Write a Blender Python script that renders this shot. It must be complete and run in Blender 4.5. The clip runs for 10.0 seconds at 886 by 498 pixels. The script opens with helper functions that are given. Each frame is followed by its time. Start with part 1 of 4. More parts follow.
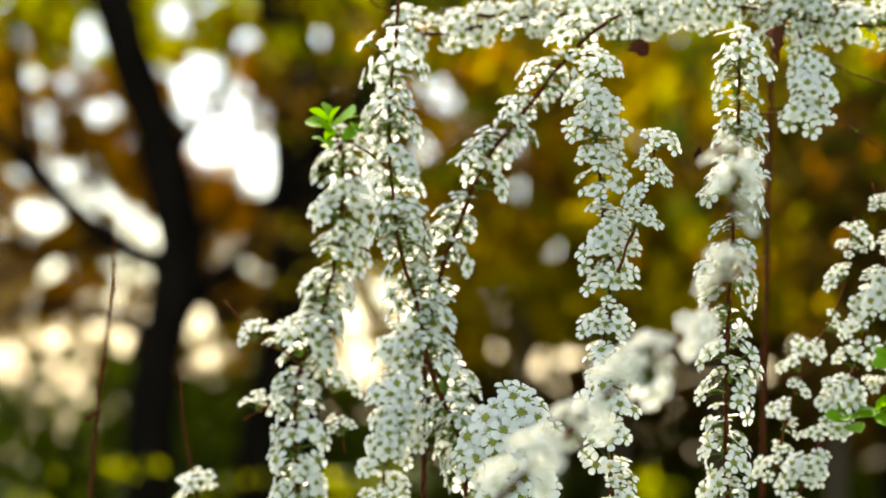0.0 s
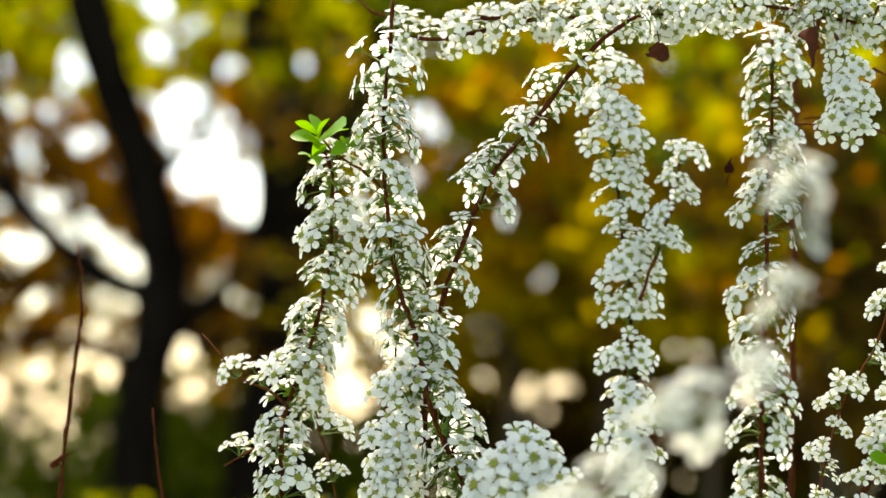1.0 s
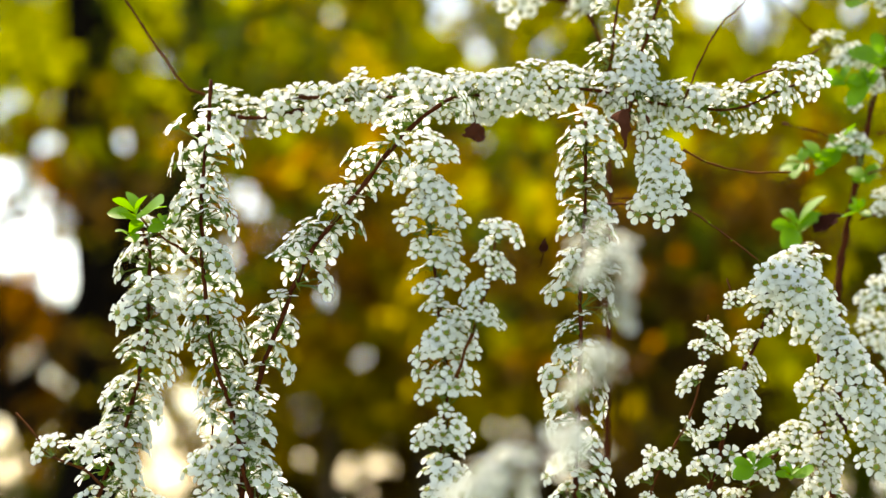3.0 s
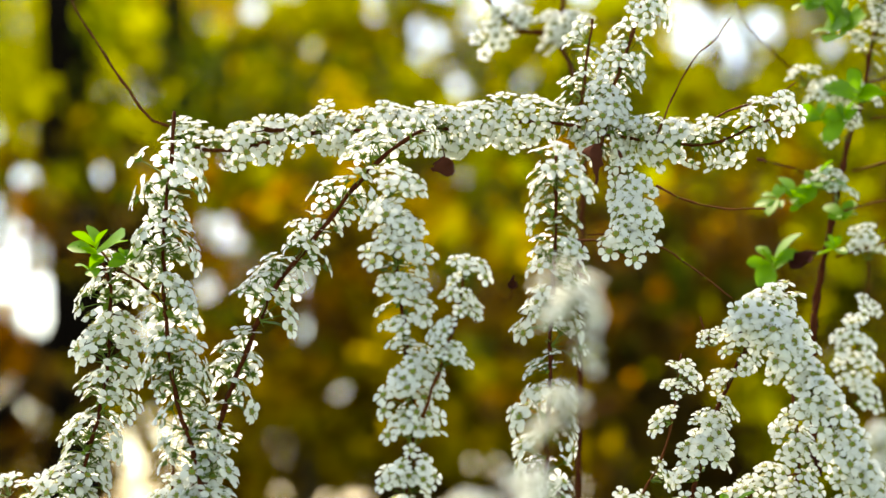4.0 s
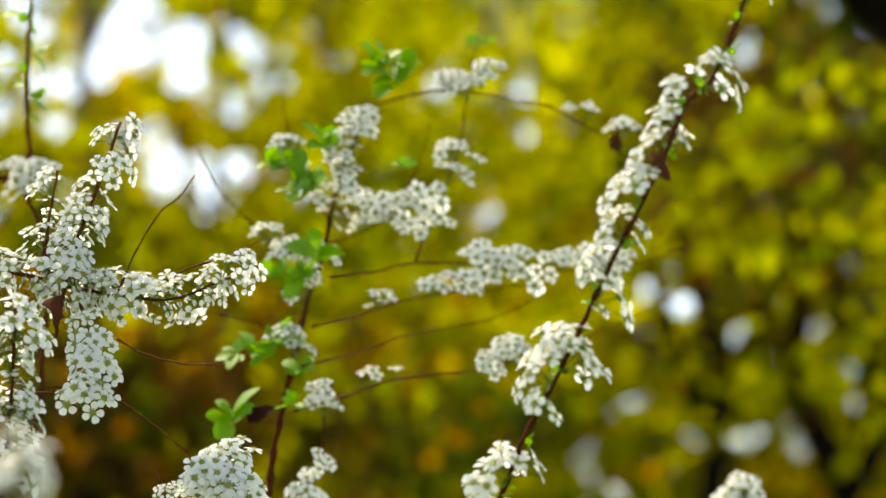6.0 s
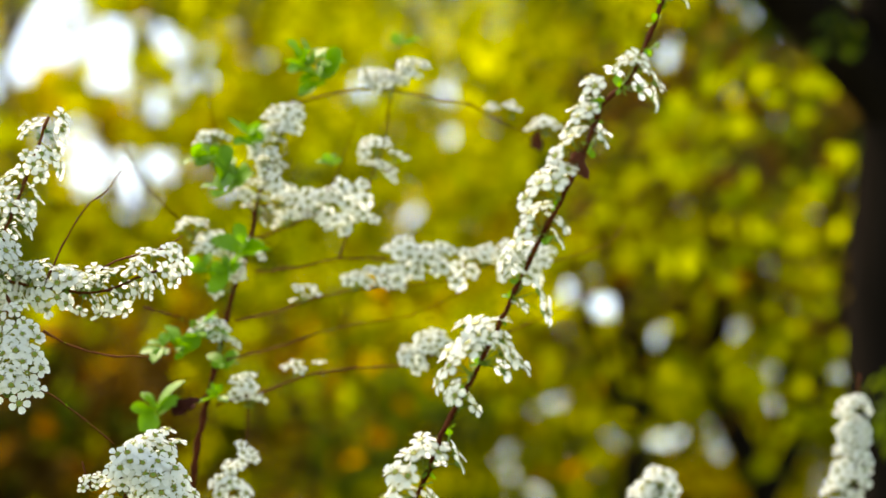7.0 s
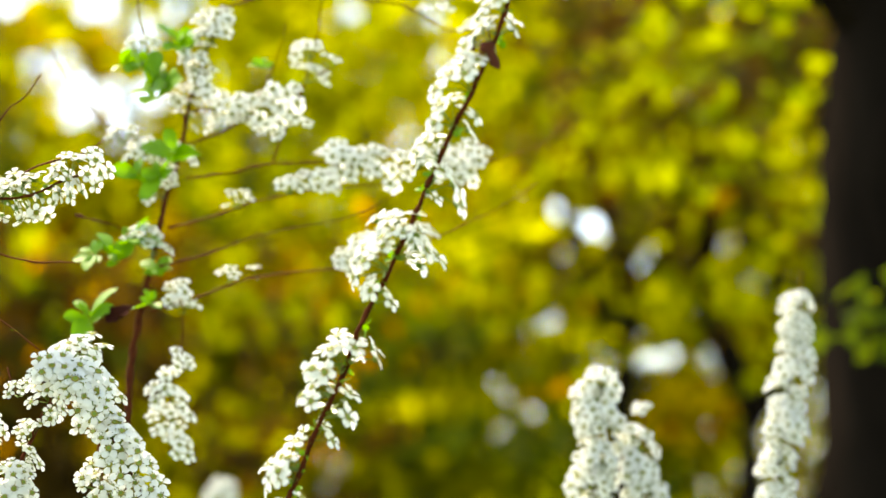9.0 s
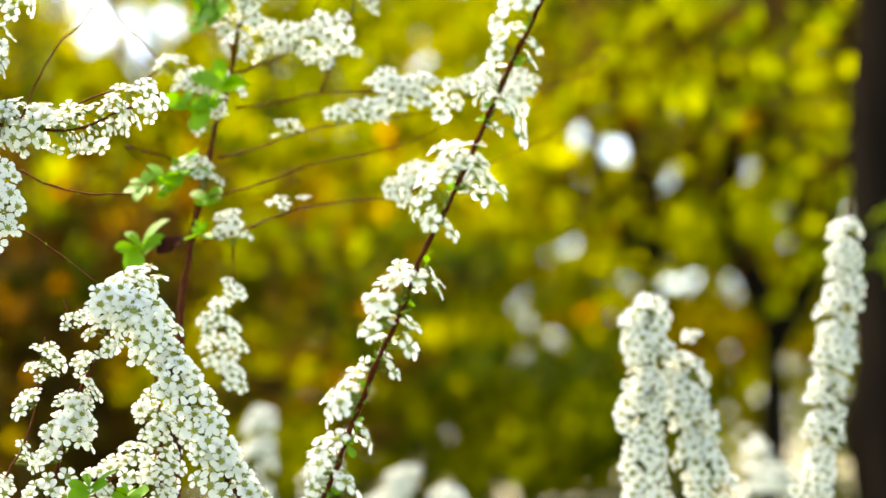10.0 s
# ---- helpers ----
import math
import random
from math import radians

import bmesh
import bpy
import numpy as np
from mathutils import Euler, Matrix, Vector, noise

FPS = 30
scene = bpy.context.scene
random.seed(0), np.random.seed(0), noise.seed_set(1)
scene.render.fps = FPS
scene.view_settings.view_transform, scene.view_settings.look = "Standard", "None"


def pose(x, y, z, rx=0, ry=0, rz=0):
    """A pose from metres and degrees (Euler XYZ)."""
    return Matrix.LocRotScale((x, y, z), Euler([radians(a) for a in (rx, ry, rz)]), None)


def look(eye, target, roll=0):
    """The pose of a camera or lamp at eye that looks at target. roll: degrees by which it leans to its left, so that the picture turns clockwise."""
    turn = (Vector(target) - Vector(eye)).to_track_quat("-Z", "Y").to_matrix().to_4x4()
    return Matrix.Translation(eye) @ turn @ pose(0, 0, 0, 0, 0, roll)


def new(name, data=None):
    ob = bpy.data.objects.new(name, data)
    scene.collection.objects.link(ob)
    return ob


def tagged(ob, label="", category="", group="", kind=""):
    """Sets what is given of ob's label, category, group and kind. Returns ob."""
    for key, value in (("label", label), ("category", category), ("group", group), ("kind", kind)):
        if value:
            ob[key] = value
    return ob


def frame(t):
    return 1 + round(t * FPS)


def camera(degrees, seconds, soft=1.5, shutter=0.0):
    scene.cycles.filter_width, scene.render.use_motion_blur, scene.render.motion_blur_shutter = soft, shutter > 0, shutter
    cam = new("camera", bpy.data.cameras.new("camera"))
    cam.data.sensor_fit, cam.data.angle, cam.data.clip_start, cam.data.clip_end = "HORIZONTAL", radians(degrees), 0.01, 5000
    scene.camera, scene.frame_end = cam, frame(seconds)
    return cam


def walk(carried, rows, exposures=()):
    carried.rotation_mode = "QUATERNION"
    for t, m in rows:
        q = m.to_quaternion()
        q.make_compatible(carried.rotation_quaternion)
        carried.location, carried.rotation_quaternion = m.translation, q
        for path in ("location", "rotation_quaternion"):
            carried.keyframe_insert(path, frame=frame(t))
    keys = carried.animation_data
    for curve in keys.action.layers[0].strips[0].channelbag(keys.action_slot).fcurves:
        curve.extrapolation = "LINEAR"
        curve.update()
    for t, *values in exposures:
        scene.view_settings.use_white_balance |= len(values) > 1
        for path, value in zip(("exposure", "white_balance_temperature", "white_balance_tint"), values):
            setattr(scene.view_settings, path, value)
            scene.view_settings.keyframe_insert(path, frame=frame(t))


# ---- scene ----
# camera and its way
cam = camera(24.0, 10.0, soft=1.5)
cam.data.dof.use_dof = True
cam.data.dof.focus_distance = 0.855
cam.data.dof.aperture_fstop = 7.0
PATH = [
    (0, (0.0678, -0.0857, 1.4440), (-0.2784, 1.8801, 1.5686), 1.19),
    (0.5, (0.0530, -0.0273, 1.4471), (-0.2770, 1.9396, 1.5974), 1.17),
    (1, (0.0457, 0.0034, 1.4490), (-0.2869, 1.9697, 1.6007), 0.78),
    (1.5, (0.0464, 0.0040, 1.4492), (-0.1752, 1.9792, 1.6717), 0.70),
    (2, (0.0458, -0.0017, 1.4475), (-0.0649, 1.9737, 1.7396), 0.50),
    (2.5, (0.0449, -0.0042, 1.4476), (-0.0729, 1.9787, 1.6805), 0.15),
    (2.7, (0.0456, -0.0060, 1.4476), (-0.1029, 1.9752, 1.6773), 0.06),
    (3.8, (0.0509, 0.0206, 1.4505), (-0.1168, 1.9988, 1.6921), 0.76),
    (4, (0.0508, 0.0168, 1.4510), (-0.0911, 1.9945, 1.7131), 0.65),
    (4.5, (0.0482, 0.0177, 1.4535), (0.0683, 1.9874, 1.7996), 0.98),
    (5, (0.0372, 0.0087, 1.4608), (0.2002, 1.9675, 1.8305), 0.74),
    (5.5, (0.0454, -0.0009, 1.4572), (0.2859, 1.9469, 1.8423), 0.38),
    (6, (0.0543, 0.0078, 1.4574), (0.4133, 1.9356, 1.8510), -0.17),
    (6.2, (0.0554, 0.0058, 1.4557), (0.4522, 1.9254, 1.8526), -0.26),
    (7.3, (0.0486, -0.0093, 1.4519), (0.5025, 1.8993, 1.8406), -0.39),
    (7.5, (0.0474, -0.0038, 1.4553), (0.5273, 1.9005, 1.8338), -0.69),
    (8, (0.0612, -0.0062, 1.4507), (0.5513, 1.8993, 1.8095), -1.12),
    (8.5, (0.0731, -0.0043, 1.4466), (0.5314, 1.9109, 1.7958), -1.51),
    (9, (0.0833, -0.0069, 1.4410), (0.5188, 1.9181, 1.7646), -1.38),
    (9.5, (0.0703, -0.0004, 1.4453), (0.5205, 1.9266, 1.7349), -1.53),
    (10, (0.0682, -0.0017, 1.4440), (0.4872, 1.9375, 1.6964), -1.62),
]
walk(cam, [(t, look(eye, target, roll)) for t, eye, target, roll in PATH], [(0.0, 2.14, 9000, 9), (1.2, 2.16, 9000, 9), (2.0, 2.04, 9000, 9), (2.7, 2.16, 9000, 9), (4.0, 2.12, 9000, 9), (4.5, 2.14, 9000, 9), (5.2, 1.96, 9000, 9), (6.2, 1.84, 9000, 9), (7.3, 2.22, 9000, 9), (8.1, 2.30, 9000, 9), (8.5, 2.41, 9000, 9), (10.0, 2.60, 9000, 9)])

# daylight: bright hazy sky, sun behind the shrub, up to the left
SUN_AZ, SUN_EL = radians(35), radians(58)
world = bpy.data.worlds.new("sky")
scene.world = world
world.use_nodes = True
wn = world.node_tree.nodes
sky = wn.new("ShaderNodeTexSky")
sky.sky_type = "NISHITA"
sky.sun_disc = False
sky.sun_elevation = SUN_EL
sky.sun_rotation = -SUN_AZ
sky.air_density, sky.dust_density, sky.ozone_density = 0.9, 1.0, 0.8
wn["Background"].inputs["Strength"].default_value = 0.15
world.node_tree.links.new(sky.outputs[0], wn["Background"].inputs["Color"])
sun = new("sun", bpy.data.lights.new("sun", "SUN"))
sun.data.energy, sun.data.angle, sun.data.color = 2.6, radians(2.0), (1.0, 0.96, 0.89)
sun.matrix_world = look((-math.sin(SUN_AZ) * math.cos(SUN_EL) * 30, math.cos(SUN_AZ) * math.cos(SUN_EL) * 30, math.sin(SUN_EL) * 30), (0, 0, 0))


# ---------- materials ----------
def nodes_of(name):
    m = bpy.data.materials.new(name)
    m.use_nodes = True
    t = m.node_tree
    return m, t, t.nodes["Principled BSDF"], t.nodes["Material Output"]


def ramp_of(t, fac, stops):
    r = t.nodes.new("ShaderNodeValToRGB")
    while len(r.color_ramp.elements) < len(stops):
        r.color_ramp.elements.new(0.5)
    for el, (pos, col) in zip(r.color_ramp.elements, stops):
        el.position, el.color = pos, (*col, 1)
    t.links.new(fac, r.inputs[0])
    return r.outputs[0]


def noise_of(t, scale, detail=4.0, stretch=None):
    n = t.nodes.new("ShaderNodeTexNoise")
    n.inputs["Scale"].default_value, n.inputs["Detail"].default_value = scale, detail
    c = t.nodes.new("ShaderNodeTexCoord")
    if stretch:
        mp = t.nodes.new("ShaderNodeMapping")
        mp.inputs["Scale"].default_value = stretch
        t.links.new(c.outputs["Object"], mp.inputs[0])
        t.links.new(mp.outputs[0], n.inputs["Vector"])
    else:
        t.links.new(c.outputs["Object"], n.inputs["Vector"])
    return n.outputs[0]


def bump_of(t, p, height, strength, distance):
    b = t.nodes.new("ShaderNodeBump")
    b.inputs["Strength"].default_value, b.inputs["Distance"].default_value = strength, distance
    t.links.new(height, b.inputs["Height"])
    t.links.new(b.outputs[0], p.inputs["Normal"])


def thin_material(name, stops, through_col, through_share, rough=0.5, island=True, spec=0.3, scale=600, patch=None):
    """Petal or leaf: a diffuse face with light shining through it."""
    m, t, p, out = nodes_of(name)
    if island:
        g = t.nodes.new("ShaderNodeNewGeometry")
        fac = g.outputs["Random Per Island"]
    else:
        fac = noise_of(t, scale)
    col = ramp_of(t, fac, stops)
    if patch:                                # noise puts the clumps' own shade into the colour, by the metre
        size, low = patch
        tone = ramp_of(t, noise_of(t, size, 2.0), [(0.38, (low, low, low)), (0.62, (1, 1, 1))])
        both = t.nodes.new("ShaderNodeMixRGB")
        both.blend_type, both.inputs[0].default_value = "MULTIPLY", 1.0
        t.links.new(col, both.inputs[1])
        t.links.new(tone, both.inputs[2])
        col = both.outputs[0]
    t.links.new(col, p.inputs["Base Color"])
    p.inputs["Roughness"].default_value = rough
    p.inputs["Specular IOR Level"].default_value = spec
    bump_of(t, p, noise_of(t, scale), 0.3, 0.0005)
    tr = t.nodes.new("ShaderNodeBsdfTranslucent")
    mul = t.nodes.new("ShaderNodeMixRGB")
    mul.blend_type, mul.inputs[0].default_value = "MULTIPLY", 1.0
    t.links.new(col, mul.inputs[1])
    mul.inputs[2].default_value = (*through_col, 1)
    t.links.new(mul.outputs[0], tr.inputs["Color"])
    mix = t.nodes.new("ShaderNodeMixShader")
    mix.inputs[0].default_value = through_share
    t.links.new(p.outputs[0], mix.inputs[1])
    t.links.new(tr.outputs[0], mix.inputs[2])
    t.links.new(mix.outputs[0], out.inputs["Surface"])
    return m


def bark_material(name, dark, light, scale, depth, stretch=(1, 1, 0.2), rough=0.8, spec=0.08):
    m, t, p, out = nodes_of(name)
    n = noise_of(t, scale, 6.0, stretch)
    t.links.new(ramp_of(t, n, [(0.3, dark), (0.7, light)]), p.inputs["Base Color"])
    p.inputs["Roughness"].default_value = rough
    p.inputs["Specular IOR Level"].default_value = spec
    bump_of(t, p, n, 0.8, depth)
    return m


PETAL = thin_material("petal_white", [(0.0, (0.74, 0.765, 0.765)), (1.0, (0.82, 0.84, 0.84))], (1.0, 1.0, 0.95), 0.64, 0.7, True, 0.12)
CENTRE = thin_material("flower_centre", [(0.0, (0.06, 0.08, 0.006)), (0.6, (0.14, 0.14, 0.010)), (1.0, (0.36, 0.28, 0.02))], (1, 1, 0.6), 0.15)
PEDICEL = thin_material("pedicel_green", [(0.0, (0.06, 0.13, 0.012)), (0.7, (0.12, 0.21, 0.025)), (1.0, (0.20, 0.29, 0.05))], (1, 1, 0.4), 0.3)
LEAF = thin_material("young_leaf", [(0.0, (0.04, 0.14, 0.004)), (0.6, (0.10, 0.25, 0.007)), (1.0, (0.25, 0.39, 0.012))], (1.3, 1.2, 0.35), 0.5, 0.5)
DRY = thin_material("dry_leaf", [(0.0, (0.035, 0.010, 0.006)), (1.0, (0.10, 0.03, 0.014))], (1, 0.7, 0.5), 0.15, 0.85, True, 0.03)
STEM = bark_material("stem_brown", (0.024, 0.005, 0.002), (0.085, 0.022, 0.007), 900, 0.0004, (1, 1, 0.35), 0.75, 0.03)
TWIG = bark_material("twig_brown", (0.04, 0.010, 0.003), (0.12, 0.038, 0.012), 900, 0.0003, (1, 1, 0.35), 0.75, 0.03)
GREYBARK = bark_material("bark_grey_brown", (0.045, 0.035, 0.028), (0.13, 0.10, 0.08), 22, 0.015, (1, 1, 0.2), 0.9, 0.03)
# backlit shade is put into this bark's colour, far darker than real bark
BACKLIT_BARK = bark_material("bark_backlit", (0.003, 0.0024, 0.002), (0.010, 0.0075, 0.006), 18, 0.02, (1, 1, 0.2), 0.95, 0.0)
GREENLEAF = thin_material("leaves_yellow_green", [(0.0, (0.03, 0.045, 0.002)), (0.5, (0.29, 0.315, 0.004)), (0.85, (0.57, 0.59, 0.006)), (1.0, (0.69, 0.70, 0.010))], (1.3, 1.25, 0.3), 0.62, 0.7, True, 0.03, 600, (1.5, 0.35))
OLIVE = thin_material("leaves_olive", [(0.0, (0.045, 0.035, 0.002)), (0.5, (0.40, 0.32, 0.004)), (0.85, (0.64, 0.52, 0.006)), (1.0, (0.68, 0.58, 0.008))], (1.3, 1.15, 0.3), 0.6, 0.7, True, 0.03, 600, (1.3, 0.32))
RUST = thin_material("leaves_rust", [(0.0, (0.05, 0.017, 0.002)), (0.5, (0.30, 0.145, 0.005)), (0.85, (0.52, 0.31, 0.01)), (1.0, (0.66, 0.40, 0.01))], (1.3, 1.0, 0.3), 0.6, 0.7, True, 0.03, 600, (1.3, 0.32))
# a dark green that also carries the shade inside bushes and hedges
DEEP = thin_material("leaves_dark_green_shaded", [(0.0, (0.02, 0.035, 0.004)), (0.6, (0.06, 0.09, 0.007)), (1.0, (0.14, 0.18, 0.01))], (1.2, 1.2, 0.4), 0.35, 0.7, True, 0.03, 600, (1.2, 0.5))
BRIGHT = thin_material("leaves_bright", [(0.0, (0.12, 0.15, 0.003)), (1.0, (0.34, 0.385, 0.006))], (1.1, 1.05, 0.3), 0.55, 0.7, True, 0.03, 600)
# brown leaves with the thicket's shade put into their colour
SHADED_BROWN = thin_material("leaves_shaded_brown", [(0.0, (0.02, 0.012, 0.003)), (0.6, (0.07, 0.04, 0.007)), (1.0, (0.16, 0.10, 0.012))], (1.2, 1.0, 0.4), 0.4, 0.7, True, 0.03, 600, (1.2, 0.5))
GRASS = thin_material("grass_floor", [(0.3, (0.06, 0.085, 0.025)), (0.6, (0.11, 0.13, 0.04)), (0.8, (0.19, 0.15, 0.08))], (1, 1, 1), 0.0, 0.9, False, 0.1, 1.3)


# ---------- mesh helpers ----------
def mesh_object(name, verts, faces, mats, parent=None, face_mats=None, smooth=True, label="", base=(0, 0, 0)):
    me = bpy.data.meshes.new(name)
    me.from_pydata(verts, [], faces)
    for m in mats:
        me.materials.append(m)
    if face_mats is not None:
        me.polygons.foreach_set("material_index", face_mats)
    if smooth:
        me.polygons.foreach_set("use_smooth", [True] * len(me.polygons))
    me.update()
    ob = new(name, me)
    if parent is not None:
        ob.parent = parent
    ob.location = base
    if label:
        tagged(ob, label)
    return ob


def thing(name, base, label, category, group="", kind=""):
    return_ob = new(name)
    return_ob.empty_display_size = 0.02
    return_ob.location = base
    return tagged(return_ob, label, category, group, kind)


def smooth_path(points, step):
    """A Catmull-Rom line through points, at about even steps."""
    p = [Vector(q) for q in points]
    p = [p[0] * 2 - p[1]] + p + [p[-1] * 2 - p[-2]]
    out = []
    for i in range(1, len(p) - 2):
        a, b, c, d = p[i - 1], p[i], p[i + 1], p[i + 2]
        n = max(1, int((c - b).length / step))
        for k in range(n):
            t = k / n
            out.append(0.5 * (2 * b + (c - a) * t + (2 * a - 5 * b + 4 * c - d) * t * t + (3 * b - a - 3 * c + d) * t ** 3))
    out.append(p[-2])
    return out


def tube_data(path, r0, r1, sides=6, rough=0.0, rng=None, knots=0):
    """A tapered tube along a path; knots: every so many rings a swollen node."""
    verts, faces = [], []
    n = len(path)
    side = Vector((0.31, 0.2, 0.93))
    for i, q in enumerate(path):
        d = (path[min(i + 1, n - 1)] - path[max(i - 1, 0)])
        d = d.normalized() if d.length > 1e-9 else Vector((0, 0, 1))
        u = d.cross(side)
        u = u.normalized() if u.length > 0.05 else d.cross(Vector((1, 0, 0))).normalized()
        v = d.cross(u)
        r = r0 + (r1 - r0) * i / max(1, n - 1)
        if knots and i % knots == 0:
            r *= 1.35
        for k in range(sides):
            a = 2 * math.pi * k / sides
            rr = r * (1 + (rng.uniform(-rough, rough) if rng else 0))
            verts.append(q + u * (rr * math.cos(a)) + v * (rr * math.sin(a)))
    for i in range(n - 1):
        for k in range(sides):
            a, b = i * sides + k, i * sides + (k + 1) % sides
            faces.append((a, b, b + sides, a + sides))
    faces.append(tuple(range(sides - 1, -1, -1)))
    faces.append(tuple((n - 1) * sides + k for k in range(sides)))
    return verts, faces


def frame_of(z, spin):
    z = z.normalized()
    x = z.cross(Vector((0.2, 0.9, 0.37)))
    if x.length < 0.05:
        x = z.cross(Vector((1, 0, 0)))
    x.normalize()
    m = Matrix((x, z.cross(x), z)).transposed().to_4x4()
    return m @ Matrix.Rotation(spin, 4, "Z")


# ---------- the flower and its clusters ----------
PETAL_OUTLINE = ((0.15, 0.05), (0.36, 0.19), (0.60, 0.335), (0.84, 0.325), (1.0, 0.13))


def add_flower(data, at, axis, size, rng):
    """Five cupped petals, a yellow-green eye and small sepals; data: verts, faces, face materials."""
    verts, faces, fm = data
    m = Matrix.Translation(at) @ frame_of(axis, rng.uniform(0, 6.28))
    r = size / 2
    cup = rng.uniform(0.05, 0.35)
    for k in range(5):
        turn = Matrix.Rotation(k * 2 * math.pi / 5 + rng.uniform(-0.09, 0.09), 4, "Z")
        tilt = cup + rng.uniform(-0.14, 0.14)
        lean = rng.uniform(-0.12, 0.12)
        size_k = r * rng.uniform(0.92, 1.06)
        b = len(verts)
        for u, w in PETAL_OUTLINE:
            z = u * tilt - 0.16 * u ** 3
            for s in (-1, 0, 1):
                dz = (0.07 if s else 0.0) * (1 - u) + (0.06 if s else 0) * math.sin(u * 3)
                uu = u + (0.0 if s else (0.0 if u < 0.99 else -0.045))
                verts.append(m @ (turn @ Vector((uu * size_k, s * w * size_k, (z + dz + s * lean * w) * size_k))))
        for i in range(4):
            for s in range(2):
                q = b + i * 3 + s
                faces.append((q, q + 3, q + 4, q + 1))
                fm.append(0)
    b = len(verts)
    verts.append(m @ Vector((0, 0, 0.12 * r)))
    for k in range(10):                      # the dished ring at the heart
        a = k * math.pi / 5
        verts.append(m @ Vector((0.17 * r * math.cos(a), 0.17 * r * math.sin(a), 0.22 * r)))
    for k in range(10):
        a = k * math.pi / 5
        rr = (0.27 if k % 2 else 0.35) * r
        verts.append(m @ Vector((rr * math.cos(a), rr * math.sin(a), 0.15 * r)))
    for k in range(10):
        n = (k + 1) % 10
        faces.append((b, b + 1 + k, b + 1 + n))
        faces.append((b + 1 + k, b + 11 + k, b + 11 + n, b + 1 + n))
        fm += [2, 1]
    for k in range(9):                       # stamens
        a = k * 0.7 + rng.uniform(-0.3, 0.3)
        reach = rng.uniform(0.30, 0.44)
        c = Vector((reach * r * math.cos(a), reach * r * math.sin(a), rng.uniform(0.2, 0.34) * r))
        b = len(verts)
        for dx, dy in ((-1, -1), (1, -1), (1, 1), (-1, 1)):
            verts.append(m @ (c + Vector((dx * 0.042 * r, dy * 0.042 * r, 0))))
        verts.append(m @ Vector((0.12 * r * math.cos(a), 0.12 * r * math.sin(a), 0.06 * r)))
        faces.append((b, b + 1, b + 2, b + 3))
        faces.append((b, b + 4, b + 1))
        fm += [1, 1]
    b = len(verts)
    verts.append(m @ Vector((0, 0, -0.34 * r)))
    for k in range(10):                      # the green calyx: a cup with five points between the petals
        a = k * math.pi / 5 + math.pi / 5
        rr = (0.48 if k % 2 == 0 else 0.20) * r
        verts.append(m @ Vector((rr * math.cos(a), rr * math.sin(a), (-0.02 if k % 2 == 0 else -0.07) * r)))
    for k in range(10):
        faces.append((b, b + 1 + (k + 1) % 10, b + 1 + k))
        fm.append(2)


def add_strand(data, a, b, r, mat):
    verts, faces, fm = data
    d = (b - a).normalized()
    u = d.cross(Vector((0.3, 0.2, 0.9))).normalized()
    v = d.cross(u)
    i = len(verts)
    for q in (a, b):
        for k in range(3):
            verts.append(q + u * (r * math.cos(k * 2.094)) + v * (r * math.sin(k * 2.094)))
    for k in range(3):
        faces.append((i + k, i + (k + 1) % 3, i + 3 + (k + 1) % 3, i + 3 + k))
        fm.append(mat)


LEAF_OUTLINE = ((0.0, 0.03), (0.2, 0.13), (0.45, 0.25), (0.7, 0.30), (0.9, 0.20), (1.0, 0.03))


def add_leaf(data, at, way, up, length, rng, mat, wide=1.0, fold=0.25, curl=0.3):
    verts, faces, fm = data
    way = way.normalized()
    side = way.cross(up)
    side = side.normalized() if side.length > 0.05 else way.cross(Vector((1, 0, 0.2))).normalized()
    nor = side.cross(way)
    b = len(verts)
    for u, w in LEAF_OUTLINE:
        droop = -curl * u * u * length
        for s in (-1, 0, 1):
            verts.append(at + way * (u * length) + side * (s * w * wide * length) + nor * (droop + (fold * w * length if s else 0)))
    for i in range(len(LEAF_OUTLINE) - 1):
        for s in range(2):
            q = b + i * 3 + s
            faces.append((q, q + 1, q + 4, q + 3))
            fm.append(mat)


CLUSTER_MATS = (PETAL, CENTRE, PEDICEL, LEAF)


def umbel_layout(rng, count, reach, cone):
    """Rows of flower place, facing and width for one umbel that opens along z."""
    rows = []
    for k in range(count):
        a = k * 2.4 + rng.uniform(-0.5, 0.5)
        th = cone * math.sqrt((k + 0.4) / count) * rng.uniform(0.8, 1.15)
        d = Vector((math.sin(th) * math.cos(a), math.sin(th) * math.sin(a), math.cos(th)))
        face = d + Vector((0, 0, 0.5)) + Vector((rng.uniform(-0.35, 0.35), rng.uniform(-0.35, 0.35), 0))
        rows.append((d * reach * rng.uniform(0.75, 1.1), face.normalized(), rng.uniform(0.0087, 0.0105)))
    return rows


def finish_mesh(name, data, mats):
    me = bpy.data.meshes.new(name)
    me.from_pydata(data[0], [], data[1])
    for m in mats:
        me.materials.append(m)
    me.polygons.foreach_set("material_index", data[2])
    me.polygons.foreach_set("use_smooth", [True] * len(me.polygons))
    me.update()
    return me


def umbel(seed, count, reach=0.0118, cone=1.1):
    """The stalks and bract leaves of a flower head, and the rows of its flowers."""
    rng = random.Random(seed)
    data = ([], [], [])
    rows = umbel_layout(rng, count, reach, cone)
    verts, faces, fm = data
    verts += [Vector((0.0004 * math.cos(k * 2.094), 0.0004 * math.sin(k * 2.094), 0)) for k in range(3)]
    for at, axis, size in rows:              # bent stalks that spring from one point
        last = 0
        for q, r in ((at * 0.5 + Vector((0, 0, 0.0009)), 0.00024), (at - axis * 0.0009, 0.00022)):
            i = len(verts)
